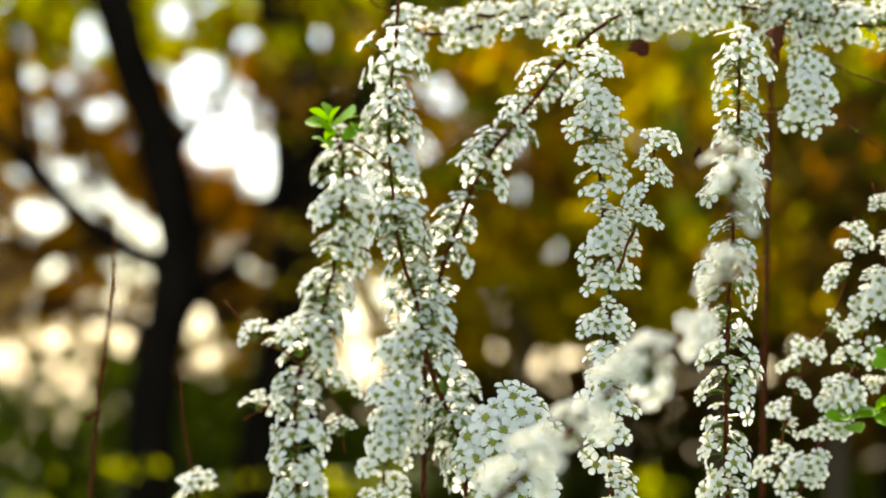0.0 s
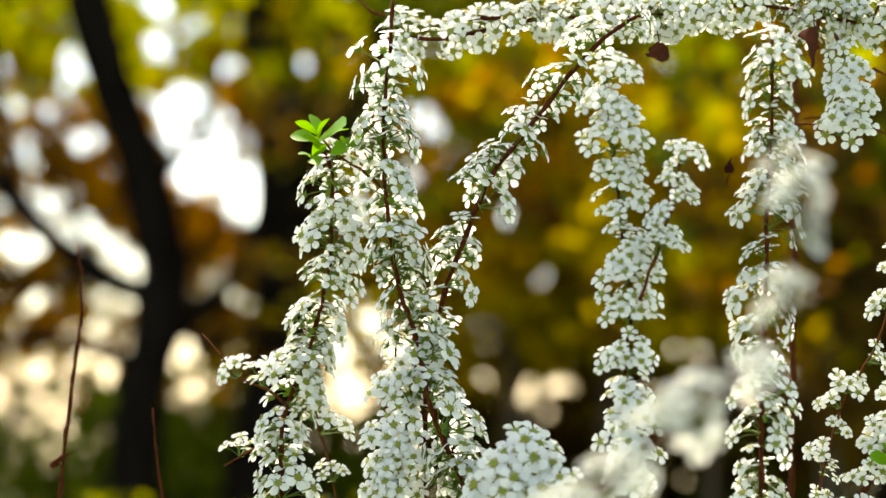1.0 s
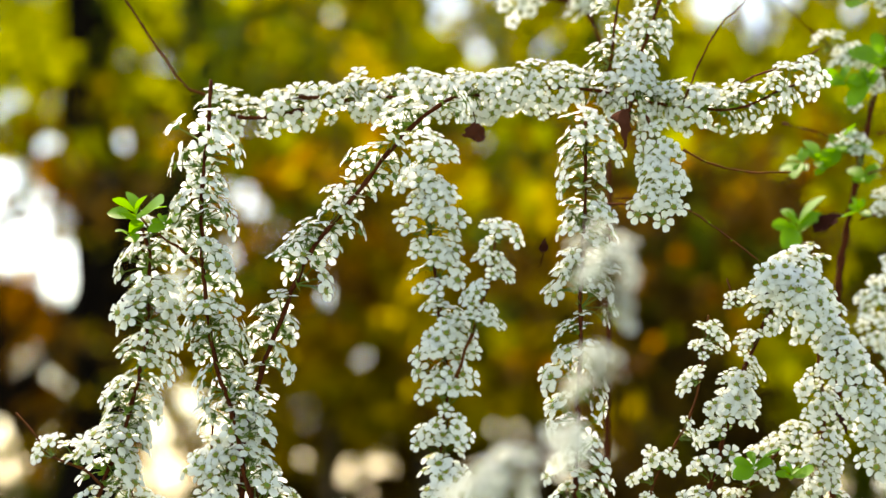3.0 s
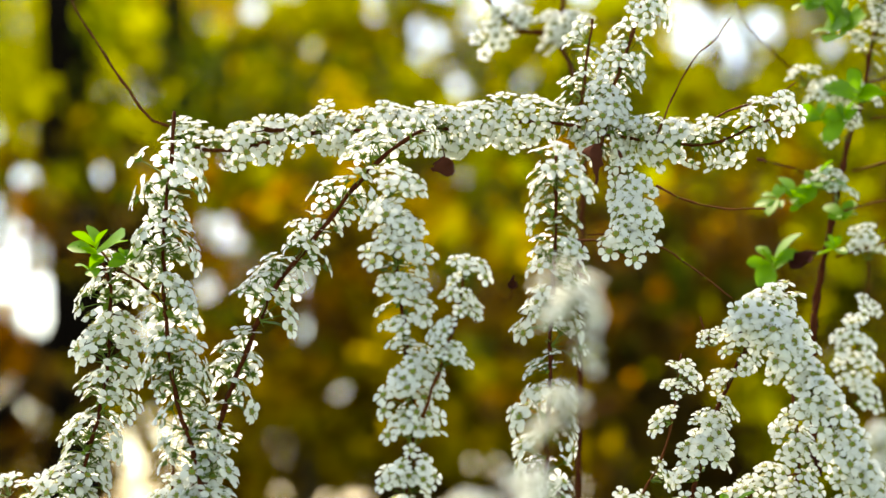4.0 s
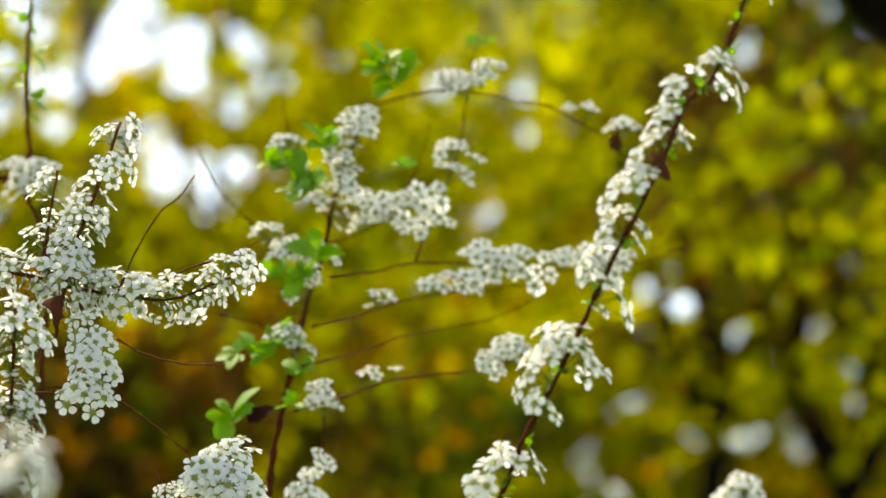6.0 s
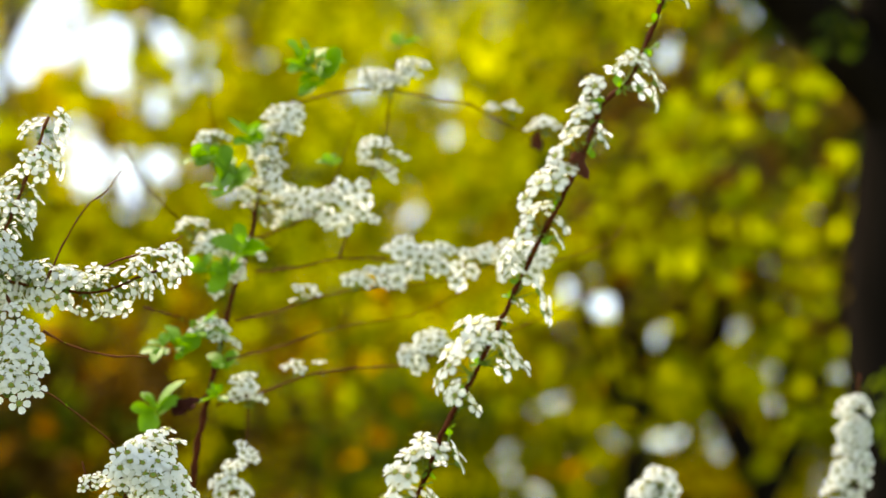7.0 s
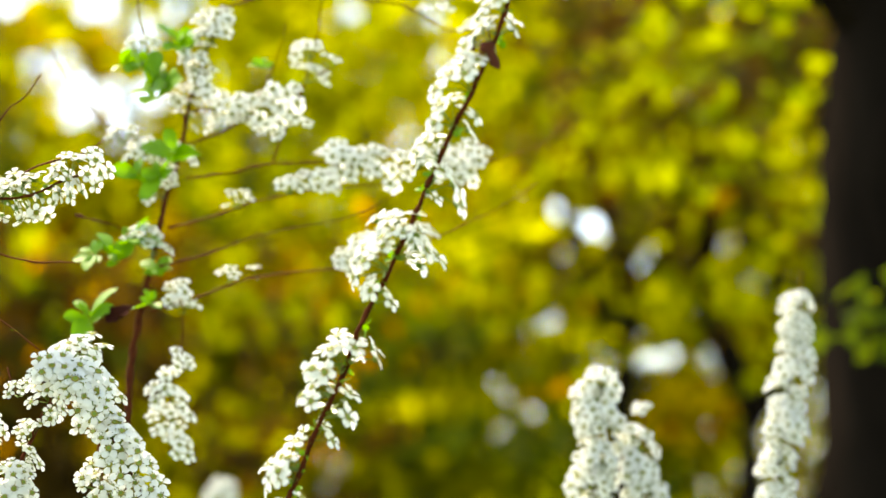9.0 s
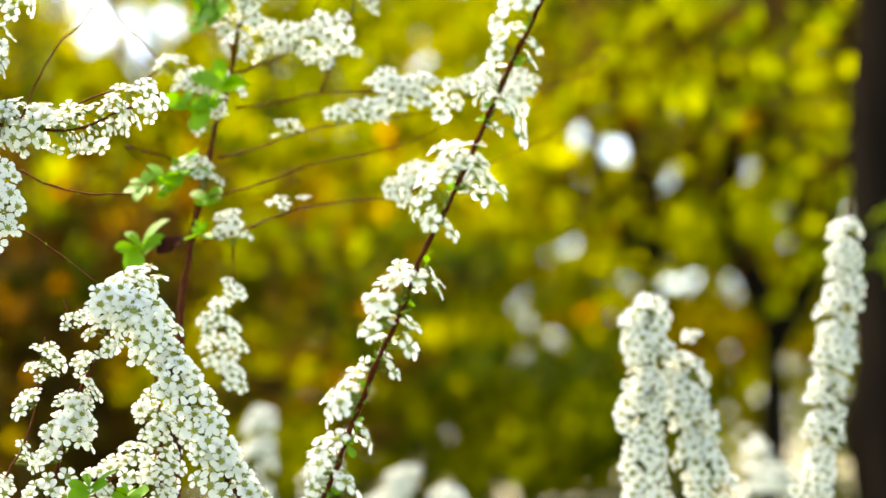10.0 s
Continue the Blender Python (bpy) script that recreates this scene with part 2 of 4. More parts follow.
            u = at.normalized().cross(Vector((0.3, 0.2, 0.9))).normalized()
            v = at.normalized().cross(u)
            verts += [q + u * (r * math.cos(k * 2.094)) + v * (r * math.sin(k * 2.094)) for k in range(3)]
            for k in range(3):
                faces.append((last + k, last + (k + 1) % 3, i + (k + 1) % 3, i + k))
                fm.append(2)
            last = i
    for k in range(rng.randint(2, 4)):       # small bract leaves
        a = rng.uniform(0, 6.28)
        w = Vector((math.cos(a), math.sin(a), rng.uniform(0.1, 0.9)))
        i = len(verts)
        add_leaf(data, Vector((0, 0, 0)), w, Vector((0, 0, 1)), rng.uniform(0.0018, 0.0036), rng, 2, 1.2)
        faces.append((0, 1, i + 1))
        fm.append(2)
    return finish_mesh("umbel", data, CLUSTER_MATS), rows


CLUSTERS = [umbel(s, n) for s, n in enumerate((6, 6, 7, 7, 6, 8, 6, 5, 7, 8, 5, 6))]
SMALL = [umbel(50 + s, n, 0.0085, 0.8) for s, n in enumerate((1, 2, 2, 3, 3))]


def single_flower(seed):
    rng = random.Random(seed)
    data = ([], [], [])
    add_flower(data, Vector((0, 0, 0)), Vector((0, 0, 1)), 0.01, rng)
    return finish_mesh("flower", data, CLUSTER_MATS)


FLOWERS = [single_flower(200 + k) for k in range(14)]


def leaf_tuft(seed, count, length):
    """A short shoot with young leaves of uneven size, all joined at its stalk."""
    rng = random.Random(seed)
    data = ([], [], [])
    for k in range(count):
        a = k * 2.4 + rng.uniform(-0.5, 0.5)
        z = 0.35 * length * k / count
        w = Vector((math.cos(a), math.sin(a), rng.uniform(0.3, 1.2)))
        i = len(data[0])
        hint = Vector((rng.uniform(-0.8, 0.8), rng.uniform(-0.8, 0.8), 1))
        add_leaf(data, Vector((0, 0, z)), w, hint, length * rng.uniform(0.5, 1.1), rng, 0, rng.uniform(0.85, 1.15), 0.3, rng.uniform(-0.1, 0.45))
        if k:
            data[1].append((0, 1, i + 1))
    me = bpy.data.meshes.new("leaf_tuft")
    me.from_pydata(data[0], [], data[1])
    me.materials.append(LEAF)
    me.polygons.foreach_set("use_smooth", [True] * len(me.polygons))
    me.update()
    return me


TUFTS = [leaf_tuft(300 + k, n, 0.0135) for k, n in enumerate((6, 7, 8, 6))]
BUDS = [leaf_tuft(320 + k, n, 0.004) for k, n in enumerate((2, 3, 3))]


# ---------- branches ----------
def hang(ob_name, me, parent, base, at, axis, spin, size):
    ob = new(ob_name, me)
    ob.parent = parent
    ob.matrix_basis = Matrix.Translation(Vector(at) - Vector(base)) @ frame_of(axis, spin) @ Matrix.Scale(size, 4)
    return ob


def stem_part(branch, base, name, points, r0, r1, mat=None, sides=7, seed=1):
    rng = random.Random(seed)
    path = smooth_path(points, 0.004)
    for i, q in enumerate(path[1:-1]):
        q += Vector((rng.gauss(0, 1), rng.gauss(0, 1), rng.gauss(0, 1))) * 0.00022
    v, f = tube_data([q - Vector(base) for q in path], r0, r1, sides, 0.08, rng, 3)
    return mesh_object(name, v, f, [mat or STEM], branch), path


def hang_umbel(kind, parent, base, at, axis, spin, size, rng, to_camera=0.34):
    """A flower head; last comes how far its flowers turn from their stalks' way towards the camera."""
    me, rows = kind
    head = hang("umbel", me, parent, base, at, axis, spin, size)
    # points up and at the camera, so that the flowers face its view
    light = head.matrix_basis.to_3x3().normalized().transposed() @ Vector((0, -1, 0.5)).normalized()
    for place, face, wide in rows:
        fl = new("flower", rng.choice(FLOWERS))
        fl.parent = head
        fl.matrix_basis = Matrix.Translation(place) @ frame_of(face * (1 - to_camera) + light * to_camera, rng.uniform(0, 6.28)) @ Matrix.Scale(wide / 0.01, 4)
    return head


def bloom(branch, base, path, start, end, every, seed, lift=0.75, spread=1.0, size=1.0, face=0.0, behind=0.0, kinds=None):
    """Flower heads along a stem between two shares of its length. lift: how far they turn up; face: towards the front (-y);
    behind: how many of those in front of the stem sit behind it instead."""
    rng = random.Random(seed)
    kinds = kinds or CLUSTERS
    lengths = [0.0]
    for a, b in zip(path, path[1:]):
        lengths.append(lengths[-1] + (b - a).length)
    total = lengths[-1]
    s, turn = start * total, rng.uniform(0, 6.28)
    while s < end * total:
        i = max(k for k in range(len(path)) if lengths[k] <= s + 1e-9)
        i = min(i, len(path) - 2)
        q = path[i].lerp(path[i + 1], (s - lengths[i]) / max(1e-6, lengths[i + 1] - lengths[i]))
        d = (path[i + 1] - path[i]).normalized()
        u = d.cross(Vector((0.1, 1, 0.05))).normalized()
        v = d.cross(u)
        turn += 2.4 + rng.uniform(-0.6, 0.6)
        out = u * math.cos(turn) + v * math.sin(turn)
        if out.y < -0.25 and rng.random() < behind:
            out.y = -out.y * 0.5
        axis = out * spread + Vector((0, -face, lift)) + Vector((rng.uniform(-0.25, 0.25), rng.uniform(-0.25, 0.25), rng.uniform(-0.25, 0.25)))
        hang_umbel(rng.choice(kinds), branch, base, q, axis, rng.uniform(0, 6.28), size * rng.uniform(0.8, 1.15), rng, 0.28 if face < 0 else 0.42 + 0.15 * min(1, face))
        s += every * rng.choice((0.5, 0.7, 1.1, 1.5, 2.5))


def buds_along(branch, base, path, every, seed):
    rng = random.Random(seed)
    s = 0
    for a, b in zip(path, path[1:]):
        s += (b - a).length
        if s > every:
            s = rng.uniform(-0.3, 0.3) * every
            hang("bud", rng.choice(BUDS), branch, base, a, Vector((rng.uniform(-1, 1), rng.uniform(-1, 1), rng.uniform(-0.2, 1))), 0, rng.uniform(0.22, 0.42))


def tuft(branch, base, at, size=1.0, seed=0, axis=(0, -0.6, 1)):
    rng = random.Random(seed + 7)
    hang("leaf_tuft", TUFTS[seed % 4], branch, base, at, Vector(axis), rng.uniform(0, 6.28), size)


def dry_leaf(at, way, length, seed, label):
    """A dead leaf: a blade with a ragged rim, rolled along its rib and crumpled, hung by its stalk."""
    rng = random.Random(seed)
    noise.seed_set(seed)
    verts, faces = [], []
    rows, cols = 11, 10
    roll = rng.uniform(1.2, 2.2)             # how far the blade is rolled up, in radians each side
    for i in range(rows + 1):
        u = i / rows
        wide = 0.48 * math.sin(math.pi * min(1, u * 0.9 + 0.06)) ** 0.7
        for k in range(cols + 1):
            s = 2 * k / cols - 1
            w = wide * (1 + 0.35 * noise.noise(Vector((s * 2, u * 5, seed * 3.1))) * abs(s))
            a = s * roll * (0.6 + 0.4 * math.sin(u * 3 + seed))
            r = 0.9 * w / max(0.8, abs(roll)) * 1.7
            q = Vector((r * math.sin(a), r * (1 - math.cos(a)), u + 0.10 * math.sin(u * 4 + seed)))
            q += noise.noise_vector(q * 3.4 + Vector((seed * 5.3, 0, 0))) * 0.17
            verts.append(q * length)
    for i in range(rows):
        for k in range(cols):
            if k in (0, cols - 1) and rng.random() < 0.3 and 0 < i:
                continue                     # torn rim
            p = i * (cols + 1) + k
            faces.append((p, p + 1, p + cols + 2, p + cols + 1))
    data = (verts, faces, [0] * len(faces))
    foot = verts[cols // 2]
    add_strand(data, foot, foot + Vector((0.0008, 0, -0.005)), 0.0003, 0)
    ob = mesh_object("dry_leaf", data[0], data[1], [DRY])
    ob.matrix_basis = Matrix.Translation(at) @ frame_of(Vector(way), rng.uniform(0, 6.28))
    sol = ob.modifiers.new("thick", "SOLIDIFY")
    sol.thickness = 0.0003
    return tagged(ob, label, "dry leaf", "dry leaves")


def to_ground(points, x, y):
    """The cane below the blossoms, down to the soil."""
    a = Vector(points[0])
    return [Vector((x, y, -0.02)), Vector((x + (a.x - x) * 0.25, y + (a.y - y) * 0.25, a.z * 0.3)), Vector((x + (a.x - x) * 0.7, y + (a.y - y) * 0.7, a.z * 0.68))] + [Vector(p) for p in points]


def stem(branch, name, points, r0, r1, flowers=None):
    """A stem or side twig of a branch. flowers: None for a bare twig with buds, or
    (start, end, every, lift, spread, size, face, behind) as bloom() takes them. Returns its line."""
    base = branch.location.copy()
    seed = int(abs(points[0][0]) * 10000) + len(branch.children) * 17
    _, path = stem_part(branch, base, name, points, r0, r1, STEM if name == "stem" else TWIG, 7 if name == "stem" else 5, seed)
    if flowers:
        start, end, every, lift, spread, size, face, behind = flowers
        bloom(branch, base, path, start, end, every, seed + 5, lift, spread, size, face, behind)
    else:
        buds_along(branch, base, path, 0.012, seed + 3)
    return path


def cane(label, root, points, r0, r1, flowers=None):
    """A flowering branch with its main stem, which grows from the soil at root where one is given."""
    line = to_ground(points, *root) if root else [Vector(p) for p in points]
    base = line[0].copy()
    if root:
        base.z = 0
    b = thing("spirea_branch", base, label, "flowering branch", "spirea branches")
    if root:
        stem_part(b, base, "cane", line[:4], r0 * 1.5, r0, None, 7, 3)
    stem(b, "stem", points, r0, r1, flowers)
    return b


# the tall pair of stems beside the young green leaves
pair = cane("upright spirea branch crowded with small white flowers", (-0.2, 0.95), [(-0.08, 0.838, 1.372), (-0.085, 0.838, 1.414), (-0.092, 0.838, 1.432), (-0.099, 0.838, 1.447), (-0.103, 0.838, 1.462), (-0.107, 0.838, 1.48), (-0.113, 0.838, 1.495), (-0.117, 0.838, 1.515), (-0.119, 0.838, 1.531), (-0.121, 0.838, 1.564), (-0.119, 0.838, 1.593), (-0.118, 0.838, 1.616)], 0.0011, 0.0007, (0.08, 0.90, 0.0043, 0.7, 1.35, 1.10, -0.05, 1.0))
stem(pair, "side_twig", [(-0.122, 0.845, 1.539), (-0.132, 0.845, 1.547), (-0.144, 0.845, 1.555), (-0.149, 0.845, 1.561)], 0.0006, 0.0004)
stem(pair, "side_twig", [(-0.115, 0.845, 1.411), (-0.111, 0.845, 1.439), (-0.108, 0.845, 1.462), (-0.107, 0.845, 1.477)], 0.0009, 0.0007, (0.0, 0.9, 0.0055, 0.7, 1.0, 0.95, 0.86, 0.85))
stem(pair, "side_twig", [(-0.124, 0.85, 1.385), (-0.12, 0.85, 1.416), (-0.117, 0.85, 1.449), (-0.117, 0.85, 1.48)], 0.0006, 0.0004, (0.0, 0.8, 0.0055, 0.7, 1.0, 0.9, 0.86, 0.85))
tuft(pair, pair.location, (-0.148, 0.838, 1.556), 1.4, 1)
tuft(pair, pair.location, (-0.136, 0.84, 1.554), 0.7, 2)
branch = cane("slender spirea stem set with tight white flower clusters", (-0.28, 0.98), [(-0.164, 0.86, 1.367), (-0.165, 0.86, 1.393), (-0.167, 0.86, 1.43), (-0.165, 0.86, 1.448), (-0.158, 0.86, 1.464), (-0.153, 0.86, 1.483), (-0.148, 0.86, 1.506), (-0.147, 0.86, 1.528), (-0.147, 0.86, 1.546), (-0.152, 0.86, 1.561)], 0.001, 0.0006, (0.05, 0.97, 0.0037, 0.65, 1.15, 1.06, 0.0, 1.0))
stem(branch, "side_twig", [(-0.165, 0.865, 1.447), (-0.175, 0.865, 1.456), (-0.189, 0.865, 1.461), (-0.197, 0.865, 1.472), (-0.204, 0.865, 1.479)], 0.0006, 0.0004, (0.3, 1.0, 0.0101, 0.8, 0.8, 0.8, 0.42, 0.85))
stem(branch, "side_twig", [(-0.169, 0.865, 1.43), (-0.177, 0.865, 1.432), (-0.187, 0.865, 1.427), (-0.193, 0.865, 1.423)], 0.0006, 0.0004, (0.1, 1.0, 0.0109, 0.8, 0.8, 0.8, 0.42, 0.85))
stem(branch, "side_twig", [(-0.158, 0.87, 1.462), (-0.154, 0.87, 1.441), (-0.148, 0.87, 1.424), (-0.145, 0.87, 1.409)], 0.0005, 0.0004, (0.3, 1.0, 0.0139, 0.8, 0.9, 0.8, 0.42, 0.85))
branch = cane("arching reddish brown spirea stem with stalked white flowers", (-0.12, 0.95), [(-0.103, 0.845, 1.47), (-0.098, 0.845, 1.487), (-0.094, 0.845, 1.501), (-0.087, 0.845, 1.52), (-0.079, 0.845, 1.541), (-0.067, 0.845, 1.557), (-0.056, 0.845, 1.571), (-0.039, 0.845, 1.593), (-0.025, 0.845, 1.605), (-0.018, 0.845, 1.609)], 0.0010, 0.0008, (0.02, 0.98, 0.0056, 0.95, 1.1, 1.04, -0.1, 1.0))
# the level branch across the top
branch = cane("level spirea branch thickly covered with white blossom", None, [(-0.129, 0.88, 1.608), (-0.102, 0.88, 1.608), (-0.085, 0.88, 1.611), (-0.063, 0.88, 1.615), (-0.041, 0.88, 1.616), (-0.016, 0.88, 1.616), (0.011, 0.88, 1.619), (0.035, 0.88, 1.619), (0.054, 0.88, 1.615), (0.076, 0.88, 1.611), (0.1, 0.88, 1.610), (0.117, 0.88, 1.617), (0.137, 0.88, 1.625)], 0.0009, 0.0005, (0.02, 0.97, 0.0030, 0.4, 0.85, 0.86, 0.15, 0.7))
stem(branch, "side_twig", [(0.054, 0.88, 1.605), (0.058, 0.88, 1.627), (0.065, 0.88, 1.649), (0.072, 0.88, 1.669), (0.077, 0.88, 1.686)], 0.0009, 0.0006, (0.0, 0.93, 0.0042, 0.5, 1.1, 0.86, 0.15, 0.5))
stem(branch, "side_twig", [(0.045, 0.885, 1.611), (0.047, 0.885, 1.633), (0.049, 0.885, 1.65), (0.051, 0.885, 1.665)], 0.0007, 0.0005, (0.0, 0.9, 0.0075, 0.5, 1.0, 0.8, 0.2, 0.5))
stem(branch, "side_twig", [(0.062, 0.875, 1.606), (0.067, 0.87, 1.594), (0.069, 0.865, 1.581), (0.067, 0.86, 1.568), (0.063, 0.858, 1.56)], 0.0007, 0.0005, (0.25, 1.0, 0.0034, 0.3, 0.75, 0.82, 0.6, 0.3))
stem(branch, "side_twig", [(0.073, 0.88, 1.606), (0.08, 0.88, 1.618), (0.088, 0.88, 1.637), (0.096, 0.88, 1.649), (0.104, 0.88, 1.656), (0.109, 0.88, 1.664)], 0.0005, 0.00025)
stem(branch, "side_twig", [(0.099, 0.88, 1.619), (0.113, 0.88, 1.626), (0.13, 0.88, 1.631), (0.136, 0.88, 1.636)], 0.0005, 0.0003)
stem(branch, "side_twig", [(0.078, 0.89, 1.594), (0.092, 0.89, 1.587), (0.107, 0.89, 1.584), (0.124, 0.89, 1.584)], 0.0005, 0.0003)
stem(branch, "side_twig", [(-0.131, 0.89, 1.62), (-0.138, 0.89, 1.622), (-0.147, 0.89, 1.633), (-0.157, 0.89, 1.647), (-0.169, 0.89, 1.665), (-0.178, 0.89, 1.68)], 0.0006, 0.0004)
stem(branch, "side_twig", [(0.066, 0.86, 1.57), (0.058, 0.858, 1.569), (0.049, 0.856, 1.568)], 0.0004, 0.0003, (0.2, 1.0, 0.006, 0.3, 0.7, 0.6, 0.4, 0.3))
stem(branch, "side_twig", [(0.033, 0.88, 1.571), (0.047, 0.88, 1.569), (0.061, 0.88, 1.569), (0.078, 0.88, 1.567), (0.095, 0.88, 1.556), (0.109, 0.88, 1.545)], 0.0005, 0.0003)
# hanging branches below it
branch = cane("spirea branch with white flowers and a short side spur", (-0.06, 0.92), [(-0.014, 0.815, 1.385), (-0.016, 0.815, 1.411), (-0.017, 0.815, 1.429), (-0.018, 0.815, 1.446), (-0.019, 0.815, 1.464), (-0.017, 0.815, 1.486), (-0.02, 0.815, 1.517), (-0.024, 0.815, 1.546), (-0.027, 0.815, 1.569), (-0.028, 0.815, 1.579)], 0.0011, 0.0007, (0.0, 1.0, 0.0036, 0.6, 0.85, 0.9, 0.6, 0.9))
stem(branch, "side_twig", [(-0.013, 0.805, 1.491), (-0.009, 0.805, 1.502), (-0.005, 0.805, 1.513), (-0, 0.805, 1.53), (0.003, 0.805, 1.55)], 0.0007, 0.0004, (0.3, 0.95, 0.0070, 0.7, 0.8, 0.8, 0.5, 0.85))
branch = cane("straight spirea stem with white flowers on both sides", (0.02, 0.95), [(0.035, 0.825, 1.385), (0.033, 0.825, 1.411), (0.033, 0.825, 1.429), (0.033, 0.825, 1.448), (0.034, 0.825, 1.486), (0.035, 0.825, 1.504), (0.035, 0.825, 1.525), (0.036, 0.825, 1.547), (0.037, 0.825, 1.57), (0.037, 0.825, 1.595)], 0.0010, 0.0007, (0.0, 0.98, 0.0042, 0.5, 1.0, 0.95, 0.1, 1.0))
branch = cane("spirea branch of white flowers close to the lens", (0.0, 0.7), [(-0.03, 0.52, 1.399), (-0.02, 0.52, 1.41), (-0.01, 0.52, 1.42), (0.002, 0.52, 1.432), (0.013, 0.52, 1.443), (0.024, 0.52, 1.451), (0.035, 0.52, 1.461), (0.043, 0.52, 1.472), (0.045, 0.52, 1.49), (0.047, 0.52, 1.507)], 0.0011, 0.0006, (0.0, 1.0, 0.0056, 0.6, 1.0, 0.66, 0.3, 0.4))
stem(branch, "side_twig", [(0.043, 0.52, 1.472), (0.05, 0.52, 1.478), (0.056, 0.52, 1.48)], 0.0006, 0.0004, (0.2, 1.0, 0.0050, 0.6, 1.0, 0.62, 0.5, 0.4))
branch = cane("rounded spirea branch top heaped with white flowers", (-0.1, 0.88), [(-0.056, 0.8, 1.375), (-0.056, 0.8, 1.394), (-0.058, 0.8, 1.414), (-0.06, 0.8, 1.433)], 0.0011, 0.0007, (0.0, 1.0, 0.0050, 0.8, 1.0, 1.15, 1.1, 0.85))
stem(branch, "side_twig", [(-0.056, 0.8, 1.394), (-0.048, 0.8, 1.409), (-0.043, 0.8, 1.424)], 0.0007, 0.0005, (0.2, 1.0, 0.0070, 0.8, 1.0, 1.1, 1.1, 0.85))
stem(branch, "side_twig", [(-0.058, 0.8, 1.394), (-0.068, 0.8, 1.406), (-0.071, 0.8, 1.416)], 0.0007, 0.0005, (0.2, 1.0, 0.0070, 0.8, 1.0, 1.1, 1.1, 0.85))
# the thicket to the right
bushy = cane("bushy spirea branch with dense white flowers", (0.12, 1.0), [(0.058, 0.875, 1.381), (0.067, 0.875, 1.404), (0.079, 0.875, 1.428), (0.088, 0.875, 1.451), (0.096, 0.875, 1.479), (0.104, 0.875, 1.503), (0.113, 0.875, 1.522), (0.123, 0.875, 1.539)], 0.0012, 0.0007, (0.0, 1.0, 0.0045, 0.7, 1.0, 0.81, 0.75, 0.85))
stem(bushy, "side_twig", [(0.053, 0.88, 1.404), (0.058, 0.88, 1.427), (0.063, 0.88, 1.446), (0.068, 0.88, 1.458), (0.08, 0.88, 1.479), (0.085, 0.88, 1.501), (0.088, 0.88, 1.522)], 0.0006, 0.0004, (0.0, 1.0, 0.0099, 0.7, 0.8, 0.68, 0.64, 0.85))
stem(bushy, "side_twig", [(0.135, 0.885, 1.381), (0.134, 0.885, 1.404), (0.134, 0.885, 1.428), (0.135, 0.885, 1.465), (0.136, 0.885, 1.484), (0.133, 0.885, 1.513), (0.131, 0.885, 1.544)], 0.0010, 0.0006, (0.25, 1.0, 0.0074, 0.7, 1.0, 0.81, 0.75, 0.85))
stem(bushy, "side_twig", [(0.1, 0.9, 1.442), (0.114, 0.9, 1.461), (0.129, 0.9, 1.47), (0.146, 0.9, 1.478)], 0.0007, 0.0005, (0.0, 1.0, 0.0062, 0.7, 1.0, 0.77, 0.75, 0.85))
stem(bushy, "side_twig", [(0.101, 0.885, 1.526), (0.098, 0.885, 1.532), (0.096, 0.885, 1.538)], 0.0005, 0.0004, (0.0, 1.0, 0.0099, 0.7, 0.8, 0.64, 0.64, 0.85))
tuft(bushy, bushy.location, (0.105, 0.86, 1.456), 1.0, 2)
tuft(bushy, bushy.location, (0.12, 0.86, 1.453), 0.8, 1)
tuft(bushy, bushy.location, (0.085, 0.87, 1.427), 1.2, 0)
tuft(bushy, bushy.location, (0.098, 0.87, 1.431), 1.0, 3)
branch = cane("arching spirea branch heaped with white flowers", (0.25, 0.9), [(0.1844, 0.85, 1.4183), (0.1666, 0.85, 1.4499), (0.1538, 0.85, 1.4717), (0.1419, 0.85, 1.4964), (0.1301, 0.85, 1.5162), (0.1182, 0.85, 1.529), (0.1083, 0.85, 1.5281)], 0.0013, 0.0008, (0.0, 1.0, 0.0042, 0.7, 0.8, 0.9, 0.9, 0.85))
tuft(pair, pair.location, (-0.151, 0.84, 1.55), 0.7, 3)
# the leafy spray
spray = cane("leafy spirea spray with thin side twigs and scattered white flowers", (0.08, 1.1), [(0.155, 1.005, 1.508), (0.155, 1.005, 1.529), (0.156, 1.005, 1.551), (0.162, 1.005, 1.584), (0.168, 1.005, 1.612), (0.173, 1.005, 1.635), (0.18, 1.005, 1.657), (0.185, 1.005, 1.683), (0.193, 1.005, 1.707), (0.202, 1.005, 1.735)], 0.0018, 0.0007, (0.55, 0.97, 0.0085, 0.7, 0.9, 0.83, 0.6, 0.85))
stem(spray, "side_twig", [(0.2, 1.005, 1.732), (0.219, 1.005, 1.738), (0.236, 1.005, 1.742), (0.26, 1.005, 1.742), (0.278, 1.005, 1.739), (0.295, 1.005, 1.737), (0.316, 1.005, 1.726), (0.328, 1.005, 1.726)], 0.0006, 0.0004, (0.32, 0.55, 0.0080, 0.9, 0.9, 0.83, 0.8, 0.85))
stem(spray, "side_twig", [(0.227, 1.01, 1.655), (0.231, 1.01, 1.666), (0.24, 1.01, 1.687), (0.249, 1.01, 1.714), (0.253, 1.01, 1.738), (0.256, 1.01, 1.756), (0.261, 1.01, 1.784)], 0.0006, 0.0003, (0.1, 0.45, 0.0087, 0.6, 0.9, 0.78, 0.8, 0.85))
